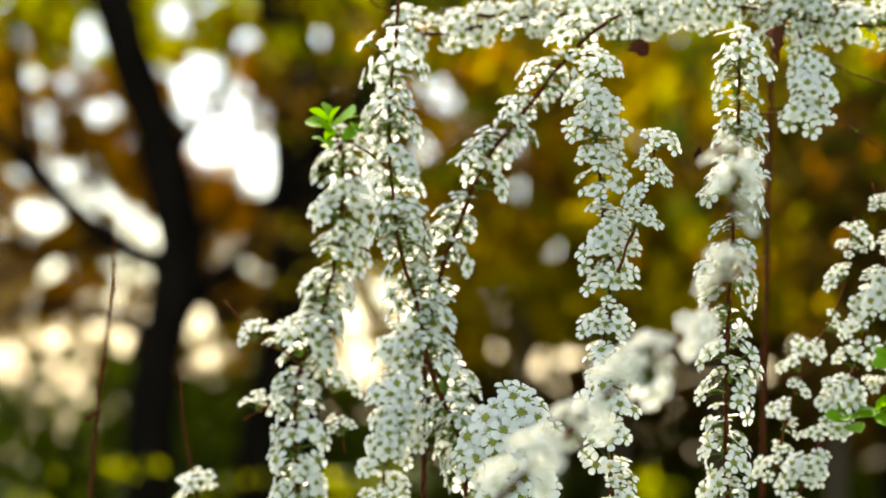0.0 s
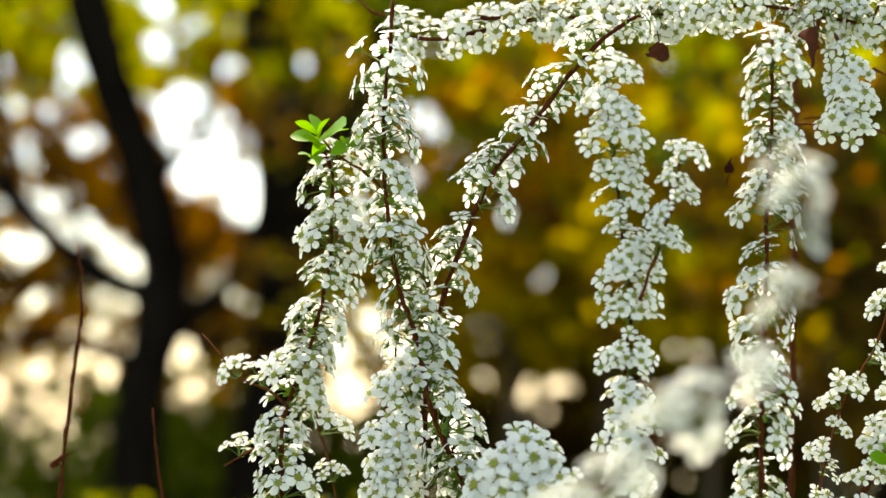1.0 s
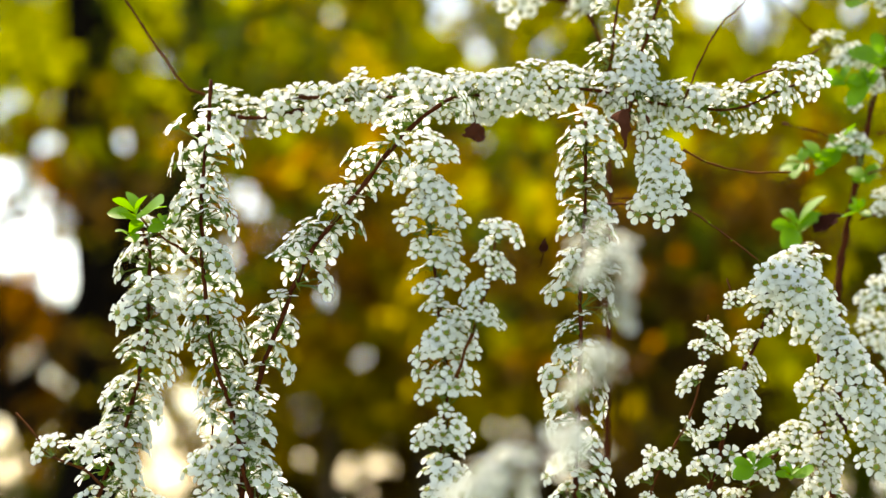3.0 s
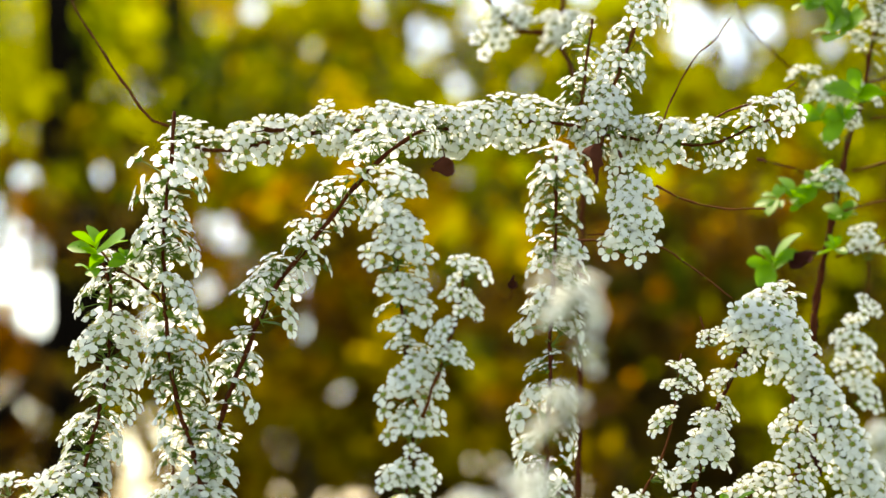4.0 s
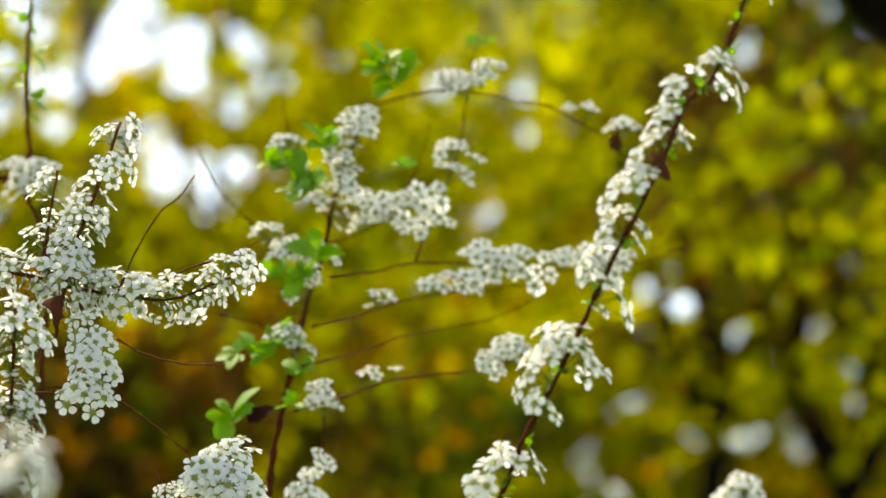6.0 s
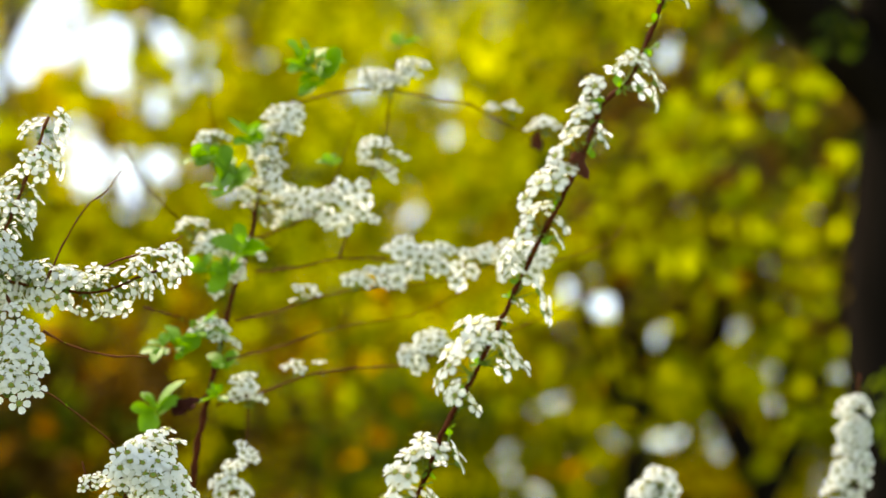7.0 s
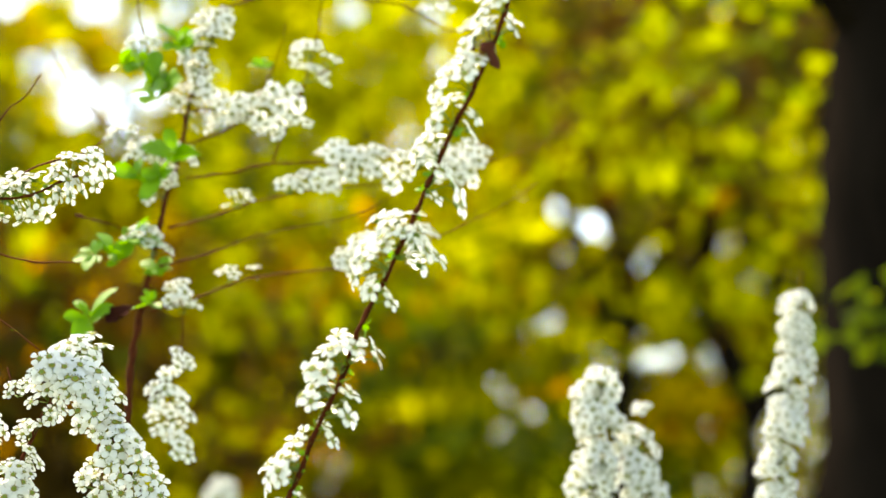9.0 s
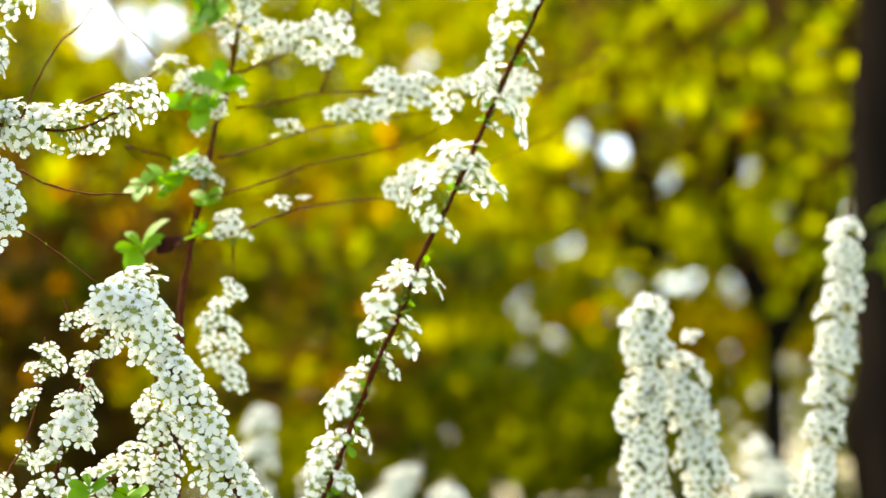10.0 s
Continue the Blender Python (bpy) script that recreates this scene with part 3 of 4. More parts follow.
stem(spray, "side_twig", [(0.18, 1.005, 1.661), (0.199, 1.005, 1.668), (0.219, 1.005, 1.679), (0.236, 1.005, 1.689)], 0.0006, 0.0004, (0.35, 1.0, 0.0066, 0.4, 0.9, 0.83, 0.8, 0.85))
stem(spray, "side_twig", [(0.187, 1.01, 1.68), (0.203, 1.01, 1.682), (0.22, 1.01, 1.685)], 0.0004, 0.0003, (0.3, 1.0, 0.0087, 0.4, 0.9, 0.78, 0.8, 0.85))
stem(spray, "side_twig", [(0.183, 1, 1.644), (0.204, 1, 1.647), (0.224, 1, 1.652), (0.247, 1, 1.653), (0.27, 1, 1.653), (0.299, 1, 1.651), (0.323, 1, 1.653), (0.344, 1, 1.658), (0.365, 1, 1.666), (0.376, 1, 1.677)], 0.0006, 0.0003, (0.37, 0.74, 0.0061, 0.6, 0.9, 0.81, 0.8, 0.85))
stem(spray, "side_twig", [(0.174, 1, 1.619), (0.196, 1, 1.625), (0.218, 1, 1.633), (0.241, 1, 1.638), (0.264, 1, 1.641), (0.287, 1, 1.644)], 0.0006, 0.0003, (0.3, 0.75, 0.0108, 0.9, 0.8, 0.78, 0.8, 0.85))
stem(spray, "side_twig", [(0.169, 0.995, 1.599), (0.19, 0.995, 1.605), (0.212, 0.995, 1.613), (0.234, 0.995, 1.619), (0.26, 0.995, 1.624), (0.274, 0.995, 1.63), (0.286, 0.995, 1.637)], 0.0005, 0.0003)
stem(spray, "side_twig", [(0.165, 0.995, 1.577), (0.19, 0.995, 1.585), (0.212, 0.995, 1.593), (0.234, 0.995, 1.597), (0.257, 0.995, 1.599), (0.274, 0.995, 1.605), (0.297, 0.995, 1.611), (0.327, 0.995, 1.625), (0.345, 0.995, 1.634), (0.361, 0.995, 1.645)], 0.0006, 0.0003, (0.47, 0.68, 0.0080, 0.8, 0.8, 0.78, 0.8, 0.85))
stem(spray, "side_twig", [(0.183, 1.01, 1.676), (0.171, 1.01, 1.698), (0.163, 1.01, 1.717), (0.16, 1.01, 1.74)], 0.0005, 0.0003)
stem(spray, "side_twig", [(0.163, 1.01, 1.656), (0.141, 1.01, 1.676), (0.127, 1.01, 1.691), (0.118, 1.01, 1.709)], 0.0005, 0.0003)
stem(spray, "side_twig", [(0.166, 1, 1.608), (0.152, 1, 1.618), (0.137, 1, 1.623)], 0.0006, 0.0004)
stem(spray, "side_twig", [(0.175, 1, 1.508), (0.175, 1, 1.537), (0.18, 1, 1.562), (0.181, 1, 1.581), (0.186, 1, 1.595)], 0.0006, 0.0003, (0.0, 1.0, 0.0108, 0.7, 0.8, 0.78, 0.8, 0.85))
stem(spray, "side_twig", [(0.217, 1, 1.684), (0.224, 1, 1.696), (0.23, 1, 1.713), (0.233, 1, 1.725)], 0.0004, 0.0002)
stem(spray, "side_twig", [(0.248, 1, 1.698), (0.257, 1, 1.703), (0.263, 1, 1.714)], 0.0004, 0.0002)
for n, (at, size) in enumerate((
        ((0.206, 1, 1.752), 1.6), ((0.217, 1, 1.742), 1.6), ((0.256, 1, 1.765), 0.8), ((0.153, 1, 1.698), 0.8), ((0.168, 1, 1.683), 1.4),
        ((0.181, 1, 1.707), 0.9), ((0.175, 0.99, 1.649), 1.5), ((0.159, 0.99, 1.641), 0.9), ((0.14, 1, 1.604), 0.9), ((0.149, 1, 1.601), 0.8),
        ((0.136, 1, 1.571), 1.5), ((0.222, 1, 1.7), 0.6), ((0.17, 1, 1.595), 0.9), ((0.166, 1, 1.581), 0.8), ((0.162, 1, 1.699), 1.1), ((0.166, 1, 1.689), 1.2), ((0.176, 1, 1.691), 0.9),
        ((0.179, 1, 1.711), 1.0), ((0.171, 0.99, 1.64), 1.2), ((0.155, 1, 1.609), 1.1), ((0.145, 1, 1.605), 1.0), ((0.209, 1, 1.749), 1.3))):
    tuft(spray, spray.location, at, size, n, (random.Random(n).uniform(-0.8, 0.5), -0.6, random.Random(n).uniform(0.4, 1.0)))
for n, at in enumerate(((0.16, 1, 1.712), (0.152, 1, 1.667), (0.302, 1, 1.736), (0.333, 1, 1.728), (0.204, 1, 1.599), (0.217, 1, 1.601), (0.253, 1, 1.71), (0.315, 1, 1.737), (0.262, 1, 1.755), (0.197, 1, 1.719), (0.188, 1, 1.703), (0.166, 1, 1.658), (0.169, 1, 1.65), (0.161, 1, 1.617), (0.166, 1, 1.611), (0.19, 1, 1.71), (0.192, 1, 1.723), (0.162, 1, 1.66), (0.259, 1, 1.75), (0.251, 1, 1.744))):
    r = random.Random(n + 40)
    hang_umbel((CLUSTERS if n in (0, 1, 3) or n > 7 else SMALL)[n % 5], spray, spray.location, Vector(at) - Vector((0, 0, 0.007)), Vector((r.uniform(-0.5, 0.5), -0.3, 1)), n, 0.8, r)

# the slanting sprig in front
sprig_pts = [(0.184, 0.8, 1.426), (0.19, 0.79, 1.45), (0.195, 0.785, 1.464), (0.202, 0.78, 1.483), (0.209, 0.772, 1.502), (0.218, 0.764, 1.522), (0.224, 0.756, 1.541), (0.233, 0.748, 1.559), (0.24, 0.74, 1.575), (0.246, 0.732, 1.59), (0.252, 0.724, 1.605), (0.259, 0.716, 1.621), (0.267, 0.71, 1.64), (0.273, 0.705, 1.656)] + [(0.281, 0.7, 1.664), (0.288, 0.695, 1.68), (0.293, 0.69, 1.696), (0.299, 0.69, 1.715)]
sprig_line = to_ground(sprig_pts, 0.1, 0.95)
sprig_base = Vector((0.1, 0.95, 0))
sprig = thing("spirea_sprig", sprig_base, "slanting brown spirea sprig with open white flowers", "flowering branch", "spirea branches")
stem_part(sprig, sprig_base, "cane", sprig_line[:4], 0.0018, 0.0011, None, 7, 5)
_, sprig_path = stem_part(sprig, sprig_base, "stem", sprig_pts, 0.0010, 0.0008, STEM, 8, 6)
sprig_steps = len(smooth_path(sprig_pts[:14], 0.004))
sprig_rng = random.Random(12)
# rows of: share of the stem's length, side (-1 to the left), turn up, turn to the front, size
LOWER = (
    (0.02, 1, 0.4, 0.3, 0.9), (0.04, -1, 0.6, 0.3, 1.0), (0.08, -1, 0.6, 0.4, 1.0), (0.10, 1, 0.4, 0.3, 0.9), (0.135, -0.8, 0.5, 0.5, 1.0),
    (0.155, -1, 0.7, 0.4, 1.05), (0.185, 1, 0.35, 0.2, 0.8), (0.235, -0.8, 0.2, 0.5, 0.9), (0.25, -1, 0.6, 0.4, 1.05), (0.305, 0.8, 0.2, 0.5, 0.8),
    (0.31, -0.7, 0.1, 0.5, 0.75), (0.345, 1, 0.45, 0.4, 0.95), (0.375, -1, 0.3, 0.4, 1.0), (0.40, -1, 0.5, 0.5, 1.1), (0.42, 1, 0.7, 0.1, 0.9),
    (0.425, -0.7, 1.0, 0.4, 1.0))
UPPER = (
    (0.53, 0.8, 0.2, 0.5, 0.75), (0.54, -0.6, 0.0, 0.6, 0.7), (0.57, -1, 0.15, 0.5, 1.1), (0.585, 0.9, 0.35, 0.3, 1.05), (0.60, -0.5, 0.4, 0.8, 0.9),
    (0.63, -1, 0.8, 0.3, 1.1), (0.68, 0.5, 0.1, 0.7, 0.6), (0.695, 1, 0.25, 0.3, 1.0), (0.745, -1, 0.5, 0.2, 0.9), (0.79, 0.9, 0.1, 0.4, 0.8),
    (0.795, -0.7, 0.4, 0.5, 0.95), (0.835, -1, 0.6, 0.4, 1.1), (0.86, -0.6, 0.9, 0.4, 0.95), (0.90, -1, 0.5, 0.4, 0.95), (0.92, 1, 0.4, 0.3, 0.85),
    (0.96, -1, 0.6, 0.3, 0.9))
TIP = (
    (0.995, -0.9, 0.5, 0.4, 0.95), (1.03, 0.9, 0.3, 0.3, 0.9), (1.06, -1, 0.6, 0.4, 0.7), (1.16, 1, 0.4, 0.3, 0.8), (1.19, -1, 0.5, 0.4, 0.8), (1.23, 0.7, 0.5, 0.4, 0.8))
for share, side, lift, front, size in (*LOWER, *UPPER, *TIP):
    at = sprig_path[min(len(sprig_path) - 1, int(share * sprig_steps))]
    axis = Vector((side, -0.6 * front + 0.15, lift + 0.25))
    hang_umbel(sprig_rng.choice([CLUSTERS[k] for k in (0, 1, 4, 7, 10)] if size > 0.85 else SMALL[1:]), sprig, sprig_base, at, axis, sprig_rng.uniform(0, 6.28), size * (1.18 if side > 0 else 0.95), sprig_rng, 0.3)
for k in range(3, len(sprig_path), 2):       # small round leaves at the nodes
    hang("leaf_tuft", BUDS[k % 3], sprig, sprig_base, sprig_path[k], Vector((math.cos(k * 2.4), -0.5, math.sin(k * 1.7))), k, 0.9 + 0.5 * (k % 3) / 2)

# the low arch and the far columns
branch = cane("low spirea stems with white flowers further back", (0.2, 1.75), [(0.288, 1.65, 1.386), (0.298, 1.65, 1.43), (0.317, 1.65, 1.469), (0.331, 1.65, 1.489)], 0.0012, 0.0007, (0.0, 1.0, 0.0070, 0.8, 1.0, 1.1, 0.4, 0.3))
stem(branch, "side_twig", [(0.351, 1.65, 1.384), (0.357, 1.65, 1.428), (0.376, 1.65, 1.459), (0.395, 1.65, 1.476)], 0.0012, 0.0007, (0.0, 1.0, 0.0070, 0.8, 1.0, 1.1, 0.4, 0.3))
stem(branch, "side_twig", [(0.262, 1.65, 1.409), (0.267, 1.65, 1.453), (0.27, 1.65, 1.502), (0.273, 1.65, 1.524)], 0.0012, 0.0007, (0.0, 1.0, 0.0080, 0.8, 1.0, 1.1, 0.4, 0.3))
stem(branch, "side_twig", [(0.425, 1.65, 1.381), (0.426, 1.65, 1.426), (0.422, 1.65, 1.458)], 0.0012, 0.0007, (0.0, 1.0, 0.0080, 0.8, 1.0, 1.1, 0.4, 0.3))
branch = cane("low spirea stem with white flowers beside the columns", (0.6, 1.6), [(0.622, 1.5, 1.379), (0.627, 1.5, 1.429), (0.633, 1.5, 1.467), (0.636, 1.5, 1.488)], 0.0012, 0.0007, (0.0, 1.0, 0.0065, 0.8, 1.0, 1.1, 0.4, 0.3))
stem(branch, "side_twig", [(0.653, 1.5, 1.378), (0.652, 1.5, 1.428), (0.651, 1.5, 1.458)], 0.0012, 0.0007, (0.0, 1.0, 0.0070, 0.8, 1.0, 1.1, 0.4, 0.3))
branch = cane("upright column of white spirea flowers", (0.33, 1.15), [(0.392, 1.03, 1.421), (0.393, 1.03, 1.459), (0.395, 1.03, 1.497), (0.398, 1.03, 1.525), (0.4, 1.03, 1.545)], 0.001, 0.0006, (0.0, 1.0, 0.0026, 0.5, 1.15, 0.92, 0.7, 0.7))
stem(branch, "side_twig", [(0.431, 1.03, 1.42), (0.427, 1.03, 1.455), (0.421, 1.03, 1.49), (0.418, 1.03, 1.512)], 0.0008, 0.0005, (0.0, 1.0, 0.0030, 0.7, 1.15, 0.9, 0.64, 0.85))
stem(branch, "side_twig", [(0.424, 1.03, 1.502), (0.423, 1.03, 1.519), (0.423, 1.03, 1.534)], 0.0004, 0.0003, (0.85, 1.0, 0.0093, 0.7, 0.5, 0.7, 0.64, 0.85))
branch = cane("slim upright column of white spirea flowers", (0.45, 1.15), [(0.481, 1.03, 1.418), (0.485, 1.03, 1.447), (0.494, 1.03, 1.489), (0.501, 1.03, 1.53), (0.508, 1.03, 1.561), (0.512, 1.03, 1.588), (0.515, 1.03, 1.606)], 0.001, 0.0005, (0.0, 0.93, 0.0026, 0.5, 1.0, 0.76, 0.6, 0.7))
# bare twigs and upper sprays
branch = cane("bare thin spirea twig with one dead leaf", (-0.42, 0.95), [(-0.283, 0.91, 1.36), (-0.283, 0.91, 1.382), (-0.282, 0.91, 1.404), (-0.28, 0.91, 1.432), (-0.277, 0.91, 1.461), (-0.274, 0.91, 1.489), (-0.276, 0.91, 1.521)], 0.0011, 0.0005)
branch = cane("thin spirea twig with a flower tuft", (-0.36, 0.95), [(-0.221, 0.9, 1.362), (-0.225, 0.9, 1.384), (-0.228, 0.9, 1.398), (-0.233, 0.9, 1.42), (-0.236, 0.9, 1.447)], 0.0009, 0.0004, (0.0, 0.4, 0.0093, 0.8, 1.0, 0.9, 0.64, 0.85))
budding = cane("thin budding spirea twigs with few flowers", (0.03, 1.07), [(0.046, 1.05, 1.6), (0.047, 1.05, 1.655), (0.034, 1.05, 1.692), (0.012, 1.05, 1.702), (-0.005, 1.05, 1.719), (-0.023, 1.05, 1.736), (-0.035, 1.05, 1.747), (-0.053, 1.05, 1.768), (-0.071, 1.05, 1.782), (-0.089, 1.05, 1.799)], 0.0012, 0.0009, (0.36, 0.55, 0.0085, 0.6, 0.9, 0.85, 0.64, 0.85))
budding_line = stem(budding, "side_twig", [(0.038, 1.05, 1.696), (0.035, 1.05, 1.726), (0.034, 1.05, 1.741), (0.034, 1.05, 1.786), (0.035, 1.05, 1.811)], 0.0012, 0.0009, (0.0, 0.1, 0.0093, 0.6, 0.9, 0.9, 0.64, 0.85))
stem(budding, "side_twig", [(-0.002, 1.05, 1.695), (0.018, 1.05, 1.699), (0.041, 1.05, 1.701), (0.05, 1.05, 1.7)], 0.0006, 0.0005, (0.0, 1.0, 0.0085, 0.6, 0.9, 0.9, 0.64, 0.85))
for k in range(8, len(budding_line), 2):
    hang("leaf_tuft", BUDS[k % 3], budding, budding.location, budding_line[k], Vector((math.cos(k * 2.4), -0.3, 0.5)), k, 3.0)
for k, q in enumerate(smooth_path([(-0.005, 1.05, 1.719), (-0.023, 1.05, 1.736), (-0.035, 1.05, 1.747), (-0.053, 1.05, 1.768), (-0.071, 1.05, 1.782), (-0.089, 1.05, 1.799)], 0.005)):
    hang("leaf_tuft", BUDS[k % 3], budding, budding.location, q, Vector((math.cos(k * 2.4), -0.3, 0.5)), k, 3.0)

dry_leaf((-0.01, 0.872, 1.604), (0.1, 0, -1), 0.011, 1, "dark curled dead leaf hanging from a spirea twig")
dry_leaf((0.054, 0.862, 1.608), (0.0, 0, -1), 0.018, 2, "dark red-brown dead leaf caught among white flowers")
dry_leaf((-0.086, 0.865, 1.613), (1, 0, 0), 0.009, 3, "small brown dead leaf on the flowering branch")
dry_leaf((-0.277, 0.905, 1.426), (-1, 0, -0.6), 0.009, 4, "brown dead leaf on a bare twig")
dry_leaf((0.155, 0.99, 1.579), (-0.6, 0, -0.5), 0.013, 5, "brown dead leaves on the leafy spray")
dry_leaf((0.33, 1, 1.723), (0.0, 0, -1), 0.010, 6, "curled dead leaf under a flower tuft")
dry_leaf((0.021, 0.8, 1.539), (0.1, -0.3, 1), 0.006, 8, "small red-brown bud beside a flowering stem")
dry_leaf((0.136, 0.84, 1.479), (0.3, -0.4, -0.6), 0.010, 9, "dull red dead leaf under the arching branch")
dry_leaf((0.136, 0.995, 1.622), (-1, -0.2, 0.3), 0.007, 10, "brown bud cluster at a twig end")
dry_leaf((0.2655, 0.708, 1.64), (0.15, 0, -1), 0.013, 7, "red-brown dead bud scale on the slanting sprig")

# ---------- ground and wood behind ----------
def ground_sheet():
    rng = random.Random(4)
    n, verts, faces = 60, [], []
    for j in range(n + 1):
        for i in range(n + 1):
            u, v = 2 * i / n - 1, 2 * j / n - 1
            x, y = 400 * u * abs(u) ** 1.6, 400 * v * abs(v) ** 1.6
            far = math.hypot(x, y - 0.9)
            verts.append((x, y, (0.0 if far < 1.2 else rng.uniform(-0.05, 0.05) * min(1, far / 20)) - 0.037 * max(0, far - 10)))
    for j in range(n):
        for i in range(n):
            a = j * (n + 1) + i
            faces.append((a, a + 1, a + n + 2, a + n + 1))
    ob = mesh_object("ground", verts, faces, [GRASS])
    return tagged(ob, "shaded grassy woodland ground with leaf litter", "ground", kind="structure")


ground_sheet()
# about where the camera stands; the wood is laid out from its view
VIEWPOINT = Vector((0.04, 0.0, 1.43))


def spot(yaw, pitch, far):
    """A place by its bearing to the left, its height in degrees and its distance, seen from the camera's place."""
    a, b = radians(yaw), radians(pitch)
    return VIEWPOINT + Vector((-math.sin(a) * math.cos(b), math.cos(a) * math.cos(b), math.sin(b))) * far


# gaps of sky between the leaves, placed to fit the camera's view: bearing, height and half width in degrees
GAPS = [(16.9, 8.2, 1.02), (16.5, 6.5, 1.11), (15.2, 5.6, 0.94), (19.8, 9.1, 0.77), (17.5, 9.8, 0.68), (21.0, 6.9, 0.48), (19.3, 7.3, 0.48), (20.6, 2.9, 0.77), (18.2, 3.4, 0.99), (15.7, 3.6, 0.60), (15.1, 2.9, 0.60), (16.7, 1.4, 0.72), (20.6, 1.0, 0.61), (20.3, 0.1, 0.38), (16.2, 0.1, 0.44), (18.6, 1.1, 0.51), (12.2, 1.1, 1.20), (12.8, 2.3, 0.68), (10.7, 7.6, 0.60), (13.3, 7.5, 0.43), (12.0, 5.3, 0.68)]
GAPS += [(4.4, 13.2, 0.77), (-3.8, 13.0, 1.06), (7.7, 5.3, 0.51), (2.5, 1.6, 0.61), (10.2, 8.2, 0.77), (6.4, 0.7, 0.77), (15.0, 6.1, 0.94), (-4.7, 13.7, 0.68), (3.2, 14.0, 0.51)]
GAPS += [(7.3, 16.0, 1.02), (4.8, 13.3, 0.94), (3.0, 15.9, 1.11), (1.8, 14.9, 0.85), (-0.7, 16.2, 1.28), (-3.3, 16.2, 0.94), (-3.8, 13.4, 1.02), (-2.7, 14.5, 0.51), (9.4, 14.1, 0.60), (10.5, 14.9, 0.51), (3.8, 12.2, 0.60), (1.1, 17.7, 1.02), (-1.8, 17.7, 1.20)]
GAPS += [(-2.2, 16.6, 0.94), (-3.6, 15.9, 0.77), (-4.0, 13.2, 1.11), (-6.1, 16.7, 0.43), (-10.6, 16.0, 0.55), (-17.2, 9.9, 0.72), (-17.4, 6.2, 0.51), (-18.7, 6.2, 0.44), (-20.2, 6.0, 0.51), (-21.4, 4.8, 0.51), (-15.4, 4.7, 0.44), (-23.7, 9.3, 0.56), (-23.5, 7.9, 0.44), (-11.9, 12.4, 0.34), (-18.5, 8.8, 0.44), (-22.0, 8.1, 0.41), (-20.0, 8.3, 0.34), (-21.0, 6.9, 0.31), (-12.9, 15.9, 0.43), (-19.3, 16.8, 0.51)]
GAPS += [(7.9, 2.5, 0.61), (7.2, 0.5, 0.68), (8.3, 0.9, 0.48), (3.2, 1.7, 0.41), (1.0, 0.5, 0.48), (6.1, 1.3, 0.34), (-0.0, 1.2, 0.41), (4.5, 6.6, 0.27), (7.7, 6.1, 0.31)]
GAPS += [(-16.2, 10.3, 0.65), (-17.4, 9.7, 0.41), (-18.0, 8.6, 0.41), (-18.9, 9.1, 0.38), (-17.5, 7.7, 0.38), (-15.9, 7.3, 0.34), (-14.6, 5.2, 0.41), (-20.3, 9.8, 0.44), (-16.4, 5.8, 0.31), (-19.3, 6.3, 0.38)]
GAPS += [(21.7, 9.0, 0.34), (21.3, 8.0, 0.34), (20.4, 7.9, 0.27), (18.6, 8.7, 0.34), (21.6, 5.4, 0.31), (20.3, 5.6, 0.31), (19.6, 4.9, 0.27), (21.1, 4.1, 0.34), (15.6, 9.3, 0.41), (13.6, 9.4, 0.31)]
GAPS += [(-3.3, 17.1, 1.02), (-5.0, 17.0, 0.85), (-2.8, 13.7, 0.77), (-4.3, 12.6, 0.68), (-5.7, 16.0, 0.60), (-2.1, 14.3, 1.28), (-3.0, 13.4, 0.85), (8.5, 15.1, 1.02), (5.9, 14.7, 1.02), (4.0, 14.8, 0.85), (0.5, 15.8, 1.02), (-4.6, 15.3, 0.85), (3.1, 14.1, 0.77), (10.1, 7.8, 0.85), (10.5, 6.4, 0.77), (8.1, 6.6, 0.51), (12.3, 1.2, 0.85), (9.4, 7.0, 0.60), (6.9, 3.6, 0.48)]


GAPS += [(11.8, 0.2, 0.9), (11.3, 2.2, 0.9), (12.7, 0.2, 0.7), (10.6, 1.0, 0.6), (17.6, 10.9, 0.8), (16.8, 10.2, 0.6), (18.4, 11.6, 0.6)]
GAPS += [(6.8, 16.6, 0.9), (5.2, 16.2, 0.8), (3.6, 16.8, 0.8), (6.2, 14.9, 0.6), (1.8, 16.2, 0.8), (0.2, 14.6, 0.6), (2.6, 14.6, 0.5), (7.4, 17.4, 0.8)]
# many smaller chinks, also open to the camera's view: bearings, heights, half widths and how many
for yaw0, yaw1, low, high, small, wide, count in (
        (-23, -14, 4, 11, 0.12, 0.32, 64), (1, 14, 8, 14.5, 0.12, 0.30, 46), (2, 14, -1, 3.2, 0.12, 0.34, 44), (12, 25, 0, 11, 0.12, 0.30, 50),
        (-13, -2, 1.5, 5, 0.10, 0.24, 18), (-13, -2, 12, 18, 0.12, 0.3, 30), (-2, 6, 9, 13, 0.12, 0.28, 20)):
    chink = random.Random(int(yaw0 * 10 + count))
    GAPS += [(chink.uniform(yaw0, yaw1), chink.uniform(low, high), chink.uniform(small, wide)) for _ in range(count)]


GAPS = [(yaw, pitch, half * (0.82 if half > 0.55 else 1.0) * (0.8 if pitch < 3 and not 10.5 < yaw < 13.5 else 1.0)) for yaw, pitch, half in GAPS]


def bearing(q):
    d = q - VIEWPOINT
    return math.degrees(math.atan2(-d.x, d.y)), math.degrees(math.atan2(d.z, math.hypot(d.x, d.y)))


def ragged(g, yaw, pitch):
    """The half width of a gap on the side of a bearing: its rim is uneven."""
    a = math.atan2(pitch - g[1], yaw - g[0])
